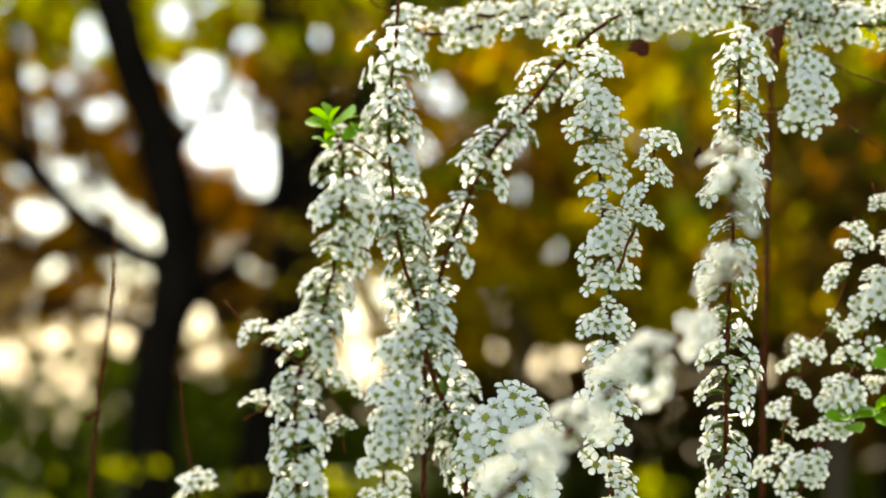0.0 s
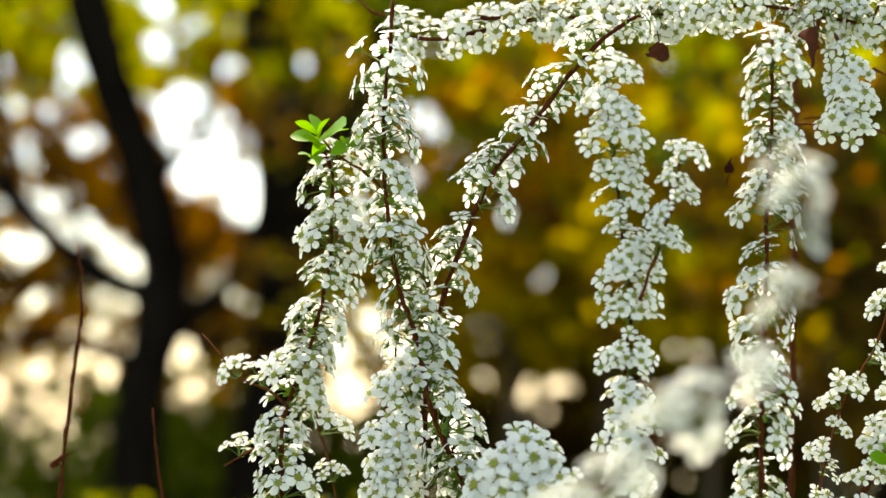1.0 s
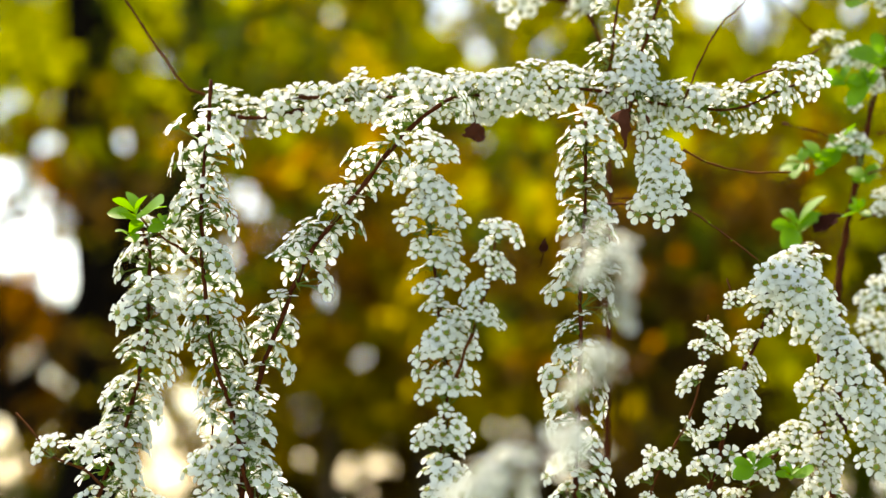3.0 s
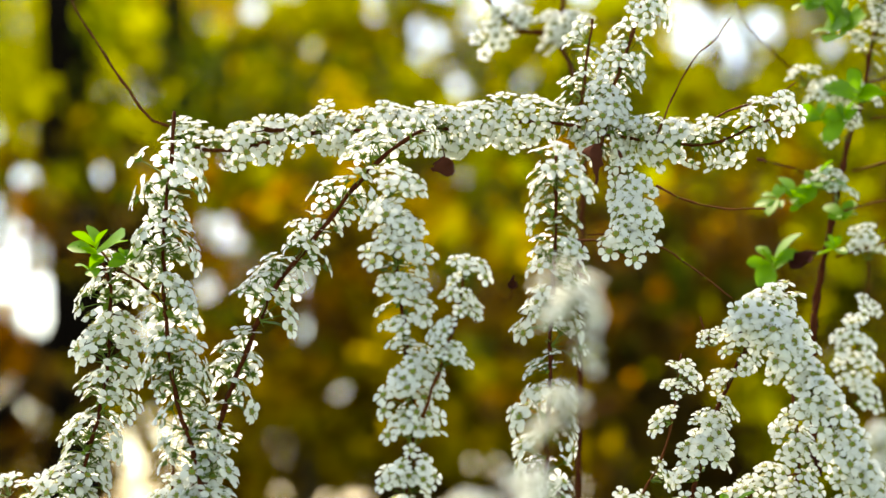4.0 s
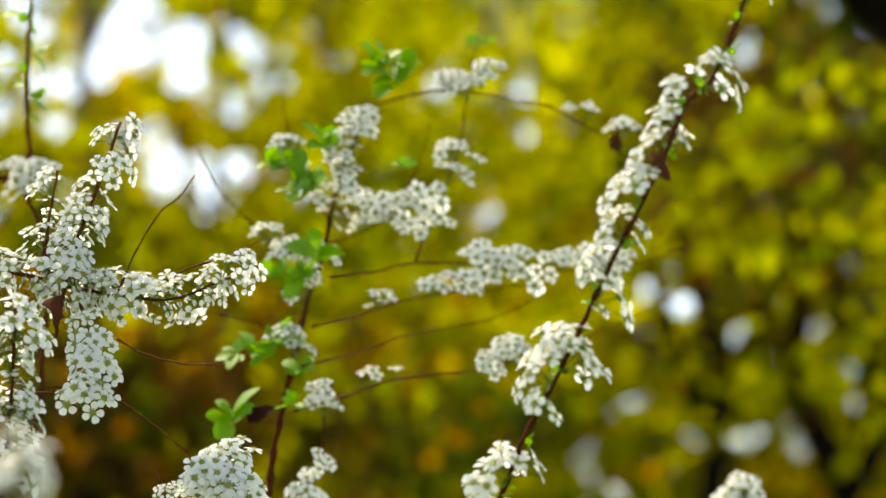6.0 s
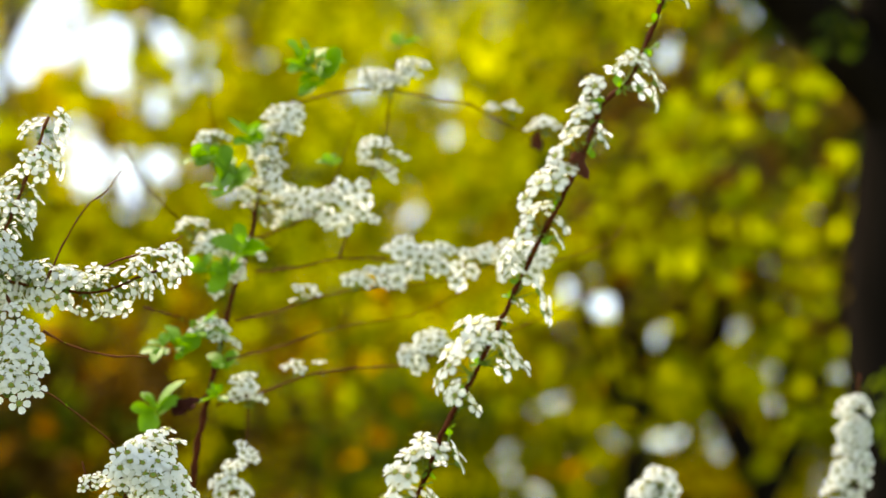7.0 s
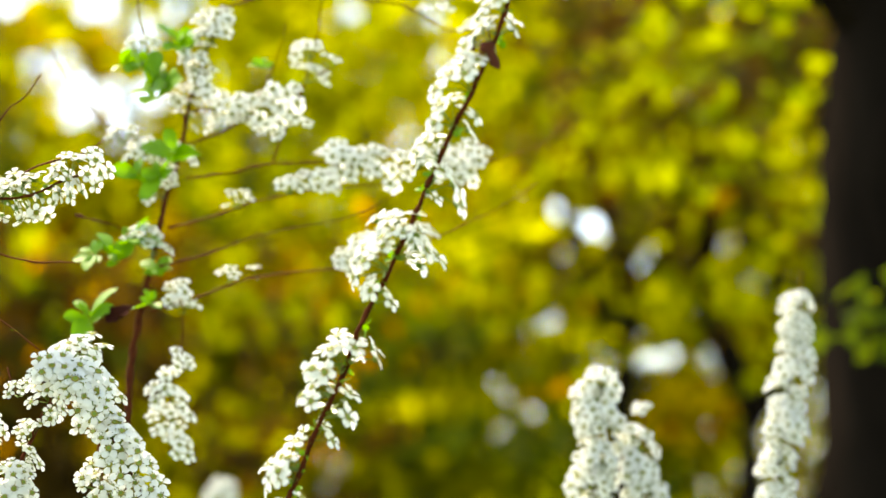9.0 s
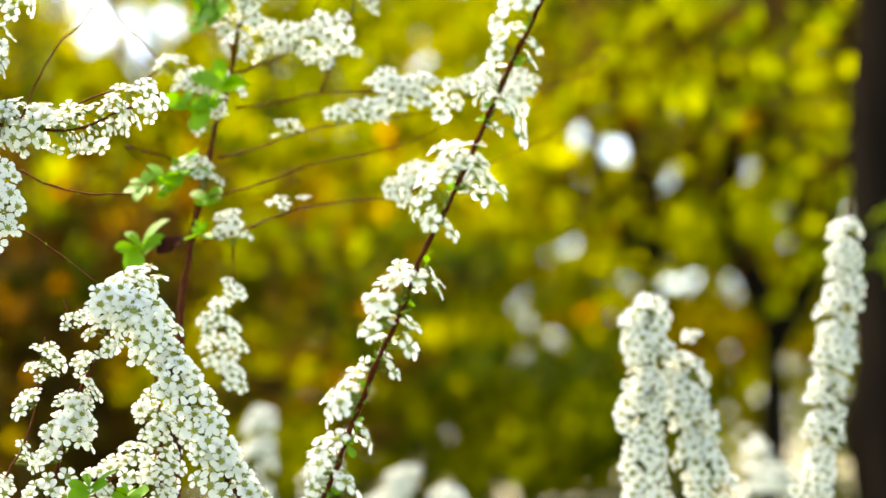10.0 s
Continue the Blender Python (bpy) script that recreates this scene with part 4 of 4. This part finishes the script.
    return g[2] * (0.95 + 0.25 * math.sin(2 * a + g[0] * 5) + 0.2 * math.sin(5 * a + g[1] * 7))


def add_leaves(data, centre, size, count, leaf, rng, base, stray=0.05):
    """Leaves in an ellipsoid round centre, which is given from base; the gaps stay open to the camera but for a stray
    share.
    """
    verts, faces = data
    yaw, pitch = bearing(centre + base)
    reach = math.degrees(max(size) / (centre + base - VIEWPOINT).length) + 0.5
    near = [g for g in GAPS if math.hypot(g[0] - yaw, g[1] - pitch) < reach + g[2]]
    for _ in range(count):
        while True:
            q = Vector((rng.uniform(-1, 1), rng.uniform(-1, 1), rng.uniform(-1, 1)))
            if q.length < 1:
                break
        c = centre + Vector((q.x * size[0], q.y * size[1], q.z * size[2]))
        if near:
            yaw, pitch = bearing(c + base)
            if rng.random() > stray and any(math.hypot(g[0] - yaw, g[1] - pitch) < ragged(g, yaw, pitch) * rng.uniform(0.6, 1.1) for g in near):
                continue
        m = frame_of(Vector((rng.uniform(-1, 1), rng.uniform(-1, 1), rng.uniform(-0.3, 1.2))), rng.uniform(0, 6.28))
        s = leaf * rng.uniform(0.6, 1.3)
        b = len(verts)
        for p in ((-0.5, 0, 0), (-0.1, 0.3, 0.06), (0.3, 0.22, 0.05), (0.55, 0, -0.06), (0.3, -0.22, 0.05), (-0.1, -0.3, 0.06)):
            verts.append(c + m.to_3x3() @ (Vector(p) * s))
        faces.append((b, b + 1, b + 2, b + 3))
        faces.append((b, b + 3, b + 4, b + 5))


def tree(name, label, trunks, crowns, seed, category="tree", group="trees behind the shrub", bark=BACKLIT_BARK):
    """trunks: rows of points and radii, the first from the ground; crowns: rows of (material, leaf size, clumps);
    a clump: yaw, pitch, distance, half width, half height, leaves."""
    rng = random.Random(seed)
    base = Vector(trunks[0][0][0])
    ob = thing(name, base, label, category, group)
    for n, (pts, r0, r1) in enumerate(trunks):
        path = smooth_path(pts, 0.15)
        for q in path[1:]:
            q += Vector((rng.gauss(0, 1), rng.gauss(0, 1), 0)) * r1 * 0.12
        v, f = tube_data([q - base for q in path], r0, r1, 10, 0.1, rng)
        mesh_object("trunk" if n == 0 else "limb", v, f, [bark], ob)
    for mat, leaf, clumps in crowns:
        data = ([], [])
        for yaw, pitch, far, w, h, count in clumps:
            add_leaves(data, spot(yaw, pitch, far) - base, (w, max(w, 0.4) if far > 5 else w, h), count, leaf, rng, base)
        tagged(mesh_object("crown", data[0], data[1], [mat], ob, smooth=False), kind="stuff")
    return ob


def root_of(yaw, far):
    q = spot(yaw, 0, far)
    return Vector((q.x, q.y, -0.05))


def scatter(rng, yaw0, yaw1, p0, p1, d0, d1, w, h, count, clumps):
    return [(rng.uniform(yaw0, yaw1), rng.uniform(p0, p1), rng.uniform(d0, d1), w * rng.uniform(0.6, 1.4), h * rng.uniform(0.6, 1.4), count) for _ in range(clumps)]


R = random.Random(21)
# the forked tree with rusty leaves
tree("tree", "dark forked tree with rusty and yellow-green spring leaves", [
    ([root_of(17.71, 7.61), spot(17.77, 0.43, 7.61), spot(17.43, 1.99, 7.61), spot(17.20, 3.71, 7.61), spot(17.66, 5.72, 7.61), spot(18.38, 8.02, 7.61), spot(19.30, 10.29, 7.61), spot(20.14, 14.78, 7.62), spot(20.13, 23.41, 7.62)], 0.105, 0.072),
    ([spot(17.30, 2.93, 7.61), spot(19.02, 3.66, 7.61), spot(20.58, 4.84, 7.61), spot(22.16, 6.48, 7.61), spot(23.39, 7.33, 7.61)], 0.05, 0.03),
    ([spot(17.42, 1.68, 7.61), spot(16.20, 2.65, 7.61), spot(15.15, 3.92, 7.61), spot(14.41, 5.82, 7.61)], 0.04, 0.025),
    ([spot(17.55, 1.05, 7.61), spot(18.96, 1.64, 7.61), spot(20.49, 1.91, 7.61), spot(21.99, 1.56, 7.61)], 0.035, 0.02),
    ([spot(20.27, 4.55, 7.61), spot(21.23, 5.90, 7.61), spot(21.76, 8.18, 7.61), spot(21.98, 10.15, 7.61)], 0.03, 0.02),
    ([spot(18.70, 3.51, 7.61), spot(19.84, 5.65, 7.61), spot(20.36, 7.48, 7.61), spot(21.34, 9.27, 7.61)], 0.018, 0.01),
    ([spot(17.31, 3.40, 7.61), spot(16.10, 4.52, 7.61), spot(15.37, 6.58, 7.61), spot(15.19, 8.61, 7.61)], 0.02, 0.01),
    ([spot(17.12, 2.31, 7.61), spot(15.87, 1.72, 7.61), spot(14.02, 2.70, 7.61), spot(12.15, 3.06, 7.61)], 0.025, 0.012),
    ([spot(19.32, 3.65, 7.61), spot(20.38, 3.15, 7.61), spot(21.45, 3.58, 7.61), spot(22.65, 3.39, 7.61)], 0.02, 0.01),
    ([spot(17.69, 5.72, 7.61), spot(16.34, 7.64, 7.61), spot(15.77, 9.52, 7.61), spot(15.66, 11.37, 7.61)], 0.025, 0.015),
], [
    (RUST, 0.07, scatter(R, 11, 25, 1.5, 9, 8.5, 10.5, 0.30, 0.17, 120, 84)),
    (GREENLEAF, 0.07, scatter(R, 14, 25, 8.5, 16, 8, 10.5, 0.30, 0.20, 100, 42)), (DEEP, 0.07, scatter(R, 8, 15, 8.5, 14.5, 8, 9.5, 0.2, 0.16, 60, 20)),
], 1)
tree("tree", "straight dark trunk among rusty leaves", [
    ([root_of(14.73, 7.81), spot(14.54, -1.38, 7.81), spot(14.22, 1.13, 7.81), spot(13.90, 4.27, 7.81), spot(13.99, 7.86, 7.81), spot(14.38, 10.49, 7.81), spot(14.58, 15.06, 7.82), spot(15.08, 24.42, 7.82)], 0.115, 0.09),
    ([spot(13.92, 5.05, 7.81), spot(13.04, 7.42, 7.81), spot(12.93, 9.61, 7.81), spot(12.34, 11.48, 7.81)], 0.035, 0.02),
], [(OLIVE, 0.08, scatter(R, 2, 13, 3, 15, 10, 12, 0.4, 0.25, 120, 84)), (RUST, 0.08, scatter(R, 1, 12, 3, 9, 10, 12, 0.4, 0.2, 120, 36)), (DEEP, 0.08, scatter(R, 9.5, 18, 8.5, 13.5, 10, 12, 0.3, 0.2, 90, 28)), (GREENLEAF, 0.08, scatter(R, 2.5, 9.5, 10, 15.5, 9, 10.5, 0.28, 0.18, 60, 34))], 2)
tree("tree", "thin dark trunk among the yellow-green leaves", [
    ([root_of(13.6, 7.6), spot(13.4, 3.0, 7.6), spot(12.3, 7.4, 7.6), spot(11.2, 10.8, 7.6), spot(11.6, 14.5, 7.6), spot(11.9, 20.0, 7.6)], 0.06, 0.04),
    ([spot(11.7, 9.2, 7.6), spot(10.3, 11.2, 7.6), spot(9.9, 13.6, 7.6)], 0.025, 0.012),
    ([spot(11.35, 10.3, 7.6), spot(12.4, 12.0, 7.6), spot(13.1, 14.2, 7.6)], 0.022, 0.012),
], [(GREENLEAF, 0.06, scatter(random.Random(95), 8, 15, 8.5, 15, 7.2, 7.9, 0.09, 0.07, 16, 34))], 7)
tree("tree", "slim tree trunk with shade in its dark bark colour", [
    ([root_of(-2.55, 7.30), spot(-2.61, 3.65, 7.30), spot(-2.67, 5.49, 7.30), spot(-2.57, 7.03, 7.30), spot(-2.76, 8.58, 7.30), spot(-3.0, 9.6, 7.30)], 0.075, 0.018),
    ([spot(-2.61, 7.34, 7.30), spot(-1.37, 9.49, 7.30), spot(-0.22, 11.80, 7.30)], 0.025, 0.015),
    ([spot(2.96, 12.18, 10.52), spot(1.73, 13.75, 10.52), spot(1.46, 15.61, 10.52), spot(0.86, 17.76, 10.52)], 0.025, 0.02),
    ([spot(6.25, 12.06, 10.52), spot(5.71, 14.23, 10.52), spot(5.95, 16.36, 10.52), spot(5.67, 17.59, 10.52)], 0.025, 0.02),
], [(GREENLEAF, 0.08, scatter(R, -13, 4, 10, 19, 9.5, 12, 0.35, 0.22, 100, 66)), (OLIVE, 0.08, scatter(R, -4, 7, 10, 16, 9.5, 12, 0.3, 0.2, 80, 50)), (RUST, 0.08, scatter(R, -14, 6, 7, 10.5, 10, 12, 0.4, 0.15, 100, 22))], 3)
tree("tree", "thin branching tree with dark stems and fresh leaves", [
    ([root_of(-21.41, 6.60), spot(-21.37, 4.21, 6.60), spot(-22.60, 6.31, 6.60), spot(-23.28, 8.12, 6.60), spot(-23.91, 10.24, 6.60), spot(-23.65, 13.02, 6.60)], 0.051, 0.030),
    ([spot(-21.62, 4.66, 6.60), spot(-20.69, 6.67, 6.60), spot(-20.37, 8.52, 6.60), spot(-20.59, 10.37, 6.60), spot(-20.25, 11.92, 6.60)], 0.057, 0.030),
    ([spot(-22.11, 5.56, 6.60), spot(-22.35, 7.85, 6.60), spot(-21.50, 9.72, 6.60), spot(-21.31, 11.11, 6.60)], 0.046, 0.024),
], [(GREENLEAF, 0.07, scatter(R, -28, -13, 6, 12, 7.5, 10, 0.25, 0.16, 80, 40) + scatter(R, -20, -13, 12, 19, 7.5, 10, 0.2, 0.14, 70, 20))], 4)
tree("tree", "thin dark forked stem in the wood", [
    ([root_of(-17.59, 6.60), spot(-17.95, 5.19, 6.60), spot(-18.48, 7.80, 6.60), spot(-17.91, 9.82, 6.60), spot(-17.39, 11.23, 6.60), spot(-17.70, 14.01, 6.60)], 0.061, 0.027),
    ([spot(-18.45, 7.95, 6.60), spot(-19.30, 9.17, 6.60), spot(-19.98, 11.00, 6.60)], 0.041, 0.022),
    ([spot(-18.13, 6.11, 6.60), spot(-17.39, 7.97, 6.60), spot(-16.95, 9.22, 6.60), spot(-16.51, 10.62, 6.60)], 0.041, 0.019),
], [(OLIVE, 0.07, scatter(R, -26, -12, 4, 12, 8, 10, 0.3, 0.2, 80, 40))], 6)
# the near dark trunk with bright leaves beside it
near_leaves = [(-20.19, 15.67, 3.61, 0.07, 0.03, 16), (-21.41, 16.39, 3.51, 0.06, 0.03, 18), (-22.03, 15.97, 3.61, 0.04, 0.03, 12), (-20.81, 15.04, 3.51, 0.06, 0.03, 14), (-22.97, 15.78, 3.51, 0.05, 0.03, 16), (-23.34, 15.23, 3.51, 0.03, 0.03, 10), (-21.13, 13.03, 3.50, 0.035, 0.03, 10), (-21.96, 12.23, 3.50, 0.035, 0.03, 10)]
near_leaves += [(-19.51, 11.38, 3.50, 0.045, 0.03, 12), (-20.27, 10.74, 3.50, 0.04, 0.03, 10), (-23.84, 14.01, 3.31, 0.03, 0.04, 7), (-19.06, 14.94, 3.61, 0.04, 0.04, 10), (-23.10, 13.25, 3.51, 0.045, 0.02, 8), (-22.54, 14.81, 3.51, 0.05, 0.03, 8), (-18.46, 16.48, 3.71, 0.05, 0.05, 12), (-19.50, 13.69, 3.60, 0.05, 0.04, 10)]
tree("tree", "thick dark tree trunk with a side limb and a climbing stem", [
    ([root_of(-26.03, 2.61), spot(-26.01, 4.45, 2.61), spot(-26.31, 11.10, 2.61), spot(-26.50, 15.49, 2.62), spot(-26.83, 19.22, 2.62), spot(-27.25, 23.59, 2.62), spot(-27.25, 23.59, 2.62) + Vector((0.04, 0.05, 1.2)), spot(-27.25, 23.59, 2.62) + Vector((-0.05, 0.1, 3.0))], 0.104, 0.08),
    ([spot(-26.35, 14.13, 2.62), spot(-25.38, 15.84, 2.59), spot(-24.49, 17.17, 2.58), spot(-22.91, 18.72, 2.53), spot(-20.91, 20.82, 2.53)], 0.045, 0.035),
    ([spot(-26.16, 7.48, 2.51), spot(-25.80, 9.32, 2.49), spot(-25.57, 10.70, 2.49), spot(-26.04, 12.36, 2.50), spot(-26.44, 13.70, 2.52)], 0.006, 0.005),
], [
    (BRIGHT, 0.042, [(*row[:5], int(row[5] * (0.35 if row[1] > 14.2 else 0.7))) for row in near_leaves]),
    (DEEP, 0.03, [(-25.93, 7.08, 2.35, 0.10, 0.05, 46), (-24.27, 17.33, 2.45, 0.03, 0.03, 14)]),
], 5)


def slender_tree(yaw, far, lean, radius, seed):
    """A tall grey-brown stem with thin rising limbs."""
    rng = random.Random(seed)
    line = [root_of(yaw, far)] + [spot(yaw + lean * k + rng.uniform(-0.15, 0.15), 3 + 4.5 * k, far) for k in range(6)]
    rows = [(line, radius, radius * 0.5)]
    for k in range(2, 6):
        side = rng.choice((-1, 1)) * rng.uniform(0.6, 1.1)
        a = yaw + lean * k
        start = line[k + 1]
        rows.append(([start, spot(a + side, 3 + 4.5 * k + 1.6, far), spot(a + side * 1.6, 3 + 4.5 * k + 3.6, far), spot(a + side * 1.8, 3 + 4.5 * k + 5.6, far)], radius * 0.45, radius * 0.18))
    return tree("tree", "tall slender grey-brown tree against the bright sky", rows, [(OLIVE, 0.07, [(yaw + rng.uniform(-1.5, 1.5), rng.uniform(12, 20), far, 0.12, 0.1, 14) for _ in range(8)])], seed, bark=GREYBARK)


for row in ((7.6, 9.6, -0.08, 0.045, 61), (4.9, 10.4, 0.05, 0.05, 62), (2.2, 10.0, -0.06, 0.035, 63), (-0.9, 9.8, 0.1, 0.05, 64), (-4.3, 10.2, -0.05, 0.04, 65), (-7.6, 10.8, 0.06, 0.045, 66), (-11.5, 10.6, 0.1, 0.04, 67)):
    slender_tree(*row)


def wood(name, label, mat, leaf, clumps, seed, stray=0.05):
    rng = random.Random(seed)
    data = ([], [])
    for yaw, pitch, far, w, h, count in clumps:
        add_leaves(data, spot(yaw, pitch, far), (w, 0.6, h), count, leaf, rng, Vector((0, 0, 0)), stray)
    return tagged(mesh_object(name, data[0], data[1], [mat], smooth=False), label, "foliage", kind="stuff")


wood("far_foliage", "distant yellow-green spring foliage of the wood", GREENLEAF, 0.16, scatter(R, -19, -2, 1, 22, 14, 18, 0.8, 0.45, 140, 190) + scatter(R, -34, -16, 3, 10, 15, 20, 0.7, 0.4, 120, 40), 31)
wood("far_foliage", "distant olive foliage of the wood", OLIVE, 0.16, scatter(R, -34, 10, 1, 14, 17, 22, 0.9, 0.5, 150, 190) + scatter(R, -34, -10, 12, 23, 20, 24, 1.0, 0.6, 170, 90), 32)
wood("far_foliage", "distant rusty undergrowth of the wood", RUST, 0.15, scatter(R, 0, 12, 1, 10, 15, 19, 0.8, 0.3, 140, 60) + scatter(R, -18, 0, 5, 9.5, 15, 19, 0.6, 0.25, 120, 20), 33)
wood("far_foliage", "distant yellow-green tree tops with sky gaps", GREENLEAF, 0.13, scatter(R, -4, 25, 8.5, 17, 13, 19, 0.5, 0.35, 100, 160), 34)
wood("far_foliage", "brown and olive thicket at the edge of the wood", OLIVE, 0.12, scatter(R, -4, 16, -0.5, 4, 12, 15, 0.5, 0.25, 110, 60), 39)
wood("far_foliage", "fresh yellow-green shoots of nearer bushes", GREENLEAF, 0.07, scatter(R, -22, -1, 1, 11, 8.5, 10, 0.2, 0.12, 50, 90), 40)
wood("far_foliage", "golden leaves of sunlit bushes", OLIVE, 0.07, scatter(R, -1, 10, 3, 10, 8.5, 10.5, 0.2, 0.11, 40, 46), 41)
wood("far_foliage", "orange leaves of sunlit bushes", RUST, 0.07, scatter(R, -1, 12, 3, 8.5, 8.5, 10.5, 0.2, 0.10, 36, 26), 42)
wood("leaves", "sparse rusty leaves against the bright sky", RUST, 0.06, scatter(R, 11, 25, 1.5, 10, 8.2, 9.5, 0.28, 0.18, 14, 60), 43, 0.32)
wood("leaves", "sparse yellow-green leaves against the bright sky", GREENLEAF, 0.06, scatter(R, -16, 26, 10, 19, 8, 10, 0.3, 0.2, 16, 110), 44, 0.32)
wood("far_foliage", "sparse high twigs of distant trees", OLIVE, 0.10, scatter(R, -8, 12, 14, 22, 12, 16, 0.4, 0.25, 26, 90), 38)
wood("far_foliage", "rusty thicket at the foot of the trees", RUST, 0.08, scatter(random.Random(77), 11, 26, 0.3, 4.5, 9.2, 11, 0.3, 0.13, 50, 24), 45)
wood("far_foliage", "orange leaves low in the wood", RUST, 0.08, scatter(random.Random(78), -15, -3, 6.6, 8.6, 8.6, 10, 0.22, 0.06, 40, 18), 46)
wood("bushes", "dark low bushes under the trees", DEEP, 0.09, scatter(random.Random(79), 10, 27, -2.0, 0.2, 8.8, 10.5, 0.35, 0.14, 70, 16), 47)
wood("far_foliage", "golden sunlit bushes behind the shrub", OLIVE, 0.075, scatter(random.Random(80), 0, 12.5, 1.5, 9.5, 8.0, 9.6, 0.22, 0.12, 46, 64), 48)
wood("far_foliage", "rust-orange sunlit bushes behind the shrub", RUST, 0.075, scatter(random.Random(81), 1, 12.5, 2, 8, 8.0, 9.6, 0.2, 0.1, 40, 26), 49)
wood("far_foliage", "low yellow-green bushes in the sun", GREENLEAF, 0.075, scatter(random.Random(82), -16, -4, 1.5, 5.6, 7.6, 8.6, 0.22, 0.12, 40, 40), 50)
# the shade under the trees is put into these dark leaves
wood("hedge", "low hedge with its shade coloured in dark green", DEEP, 0.12, scatter(R, -34, 30, -6, -0.6, 11, 14, 0.9, 0.4, 240, 150), 35)
wood("bushes", "bushes of the wood with shade coloured in", DEEP, 0.12, scatter(R, -18, -1, 1.5, 8.5, 10, 13, 0.25, 0.14, 60, 34) + scatter(R, -29, -17, 6, 21, 9, 12, 0.35, 0.25, 80, 80) + scatter(R, -3, 5, 1, 5.5, 11, 13, 0.5, 0.25, 90, 14), 37)
wood("undergrowth", "bright yellow-green young leaves of low undergrowth", GREENLEAF, 0.045, [(18.53, -2.50, 5.91, 0.05, 0.04, 11), (21.08, -3.45, 5.91, 0.06, 0.02, 6), (15.43, -2.76, 5.91, 0.06, 0.04, 10), (11.99, -2.70, 5.91, 0.06, 0.04, 18), (3.85, -2.68, 5.91, 0.06, 0.04, 20)], 36)
wood("bushes", "thicket between the stems with shade coloured in dull brown", SHADED_BROWN, 0.08, scatter(random.Random(84), -4.5, 0.0, 0, 8.5, 6.7, 7.2, 0.16, 0.15, 46, 30) + scatter(random.Random(85), 11, 17, 1, 8, 7.9, 9, 0.2, 0.2, 40, 14), 51)
wood("leaves", "sunlit yellow-green shoots scattered through the wood", GREENLEAF, 0.06, scatter(random.Random(86), -24, 4, 4, 17, 7.0, 7.9, 0.06, 0.045, 9, 130), 52)
wood("leaves", "sunlit golden shoots scattered through the wood", OLIVE, 0.06, scatter(random.Random(87), -6, 14, 2, 12, 7.0, 7.9, 0.06, 0.045, 9, 90), 53)
wood("bushes", "brown leafless thicket along the foot of the wood", SHADED_BROWN, 0.09, scatter(random.Random(88), -3, 15, -1.6, 2.4, 10.5, 12.5, 0.42, 0.17, 90, 56), 54, 0.12)
wood("leaves", "thin brown leaves across the bright openings", RUST, 0.07, scatter(random.Random(89), 10, 25, 0, 10, 7.9, 8.6, 0.16, 0.12, 16, 55), 55, 0.7)
wood("leaves", "bright young leaf tips on nearer twigs", BRIGHT, 0.05, scatter(random.Random(90), -17, 3, 7, 18, 5.6, 6.5, 0.04, 0.03, 8, 80) + scatter(random.Random(92), -24, -17, 7, 14, 5.6, 6.1, 0.04, 0.03, 8, 16), 56)
wood("leaves", "rusty leaf tips on nearer twigs", RUST, 0.05, scatter(random.Random(91), -23, 14, 3, 11, 5.8, 6.6, 0.045, 0.03, 8, 46), 57)
# brown clumps that tone down a too bright corner by their shaded colour
wood("bushes", "brown twigs and leaves with shade coloured in, beside the thick trunk", SHADED_BROWN, 0.06, scatter(random.Random(93), -25, -16.5, 9, 17, 6.2, 6.5, 0.17, 0.13, 42, 40), 58)
# dark clumps placed to colour shade into the wood
wood("bushes", "low bushes of the wood with shade coloured in dark green", DEEP, 0.06, scatter(random.Random(94), -17, -9, 3.6, 7.6, 6.5, 6.9, 0.15, 0.08, 40, 16), 59)
wood("bushes", "small leaf clumps coloured dark green as shade in the wood", DEEP, 0.055, scatter(random.Random(96), -17, 13, 4, 13, 6.6, 7.0, 0.08, 0.07, 26, 64), 60)
wood("bushes", "small leaf clumps coloured dark brown as shade in the wood", SHADED_BROWN, 0.055, scatter(random.Random(97), -13, 14, 2, 10, 6.6, 7.0, 0.08, 0.07, 26, 60), 61)
wood("leaves", "sunlit yellow-green leaves between the dark stems", GREENLEAF, 0.055, scatter(random.Random(98), -23, -12, 5.5, 11, 5.8, 6.3, 0.07, 0.05, 13, 44), 62)
# added to darken the bright strip of sky low on the right
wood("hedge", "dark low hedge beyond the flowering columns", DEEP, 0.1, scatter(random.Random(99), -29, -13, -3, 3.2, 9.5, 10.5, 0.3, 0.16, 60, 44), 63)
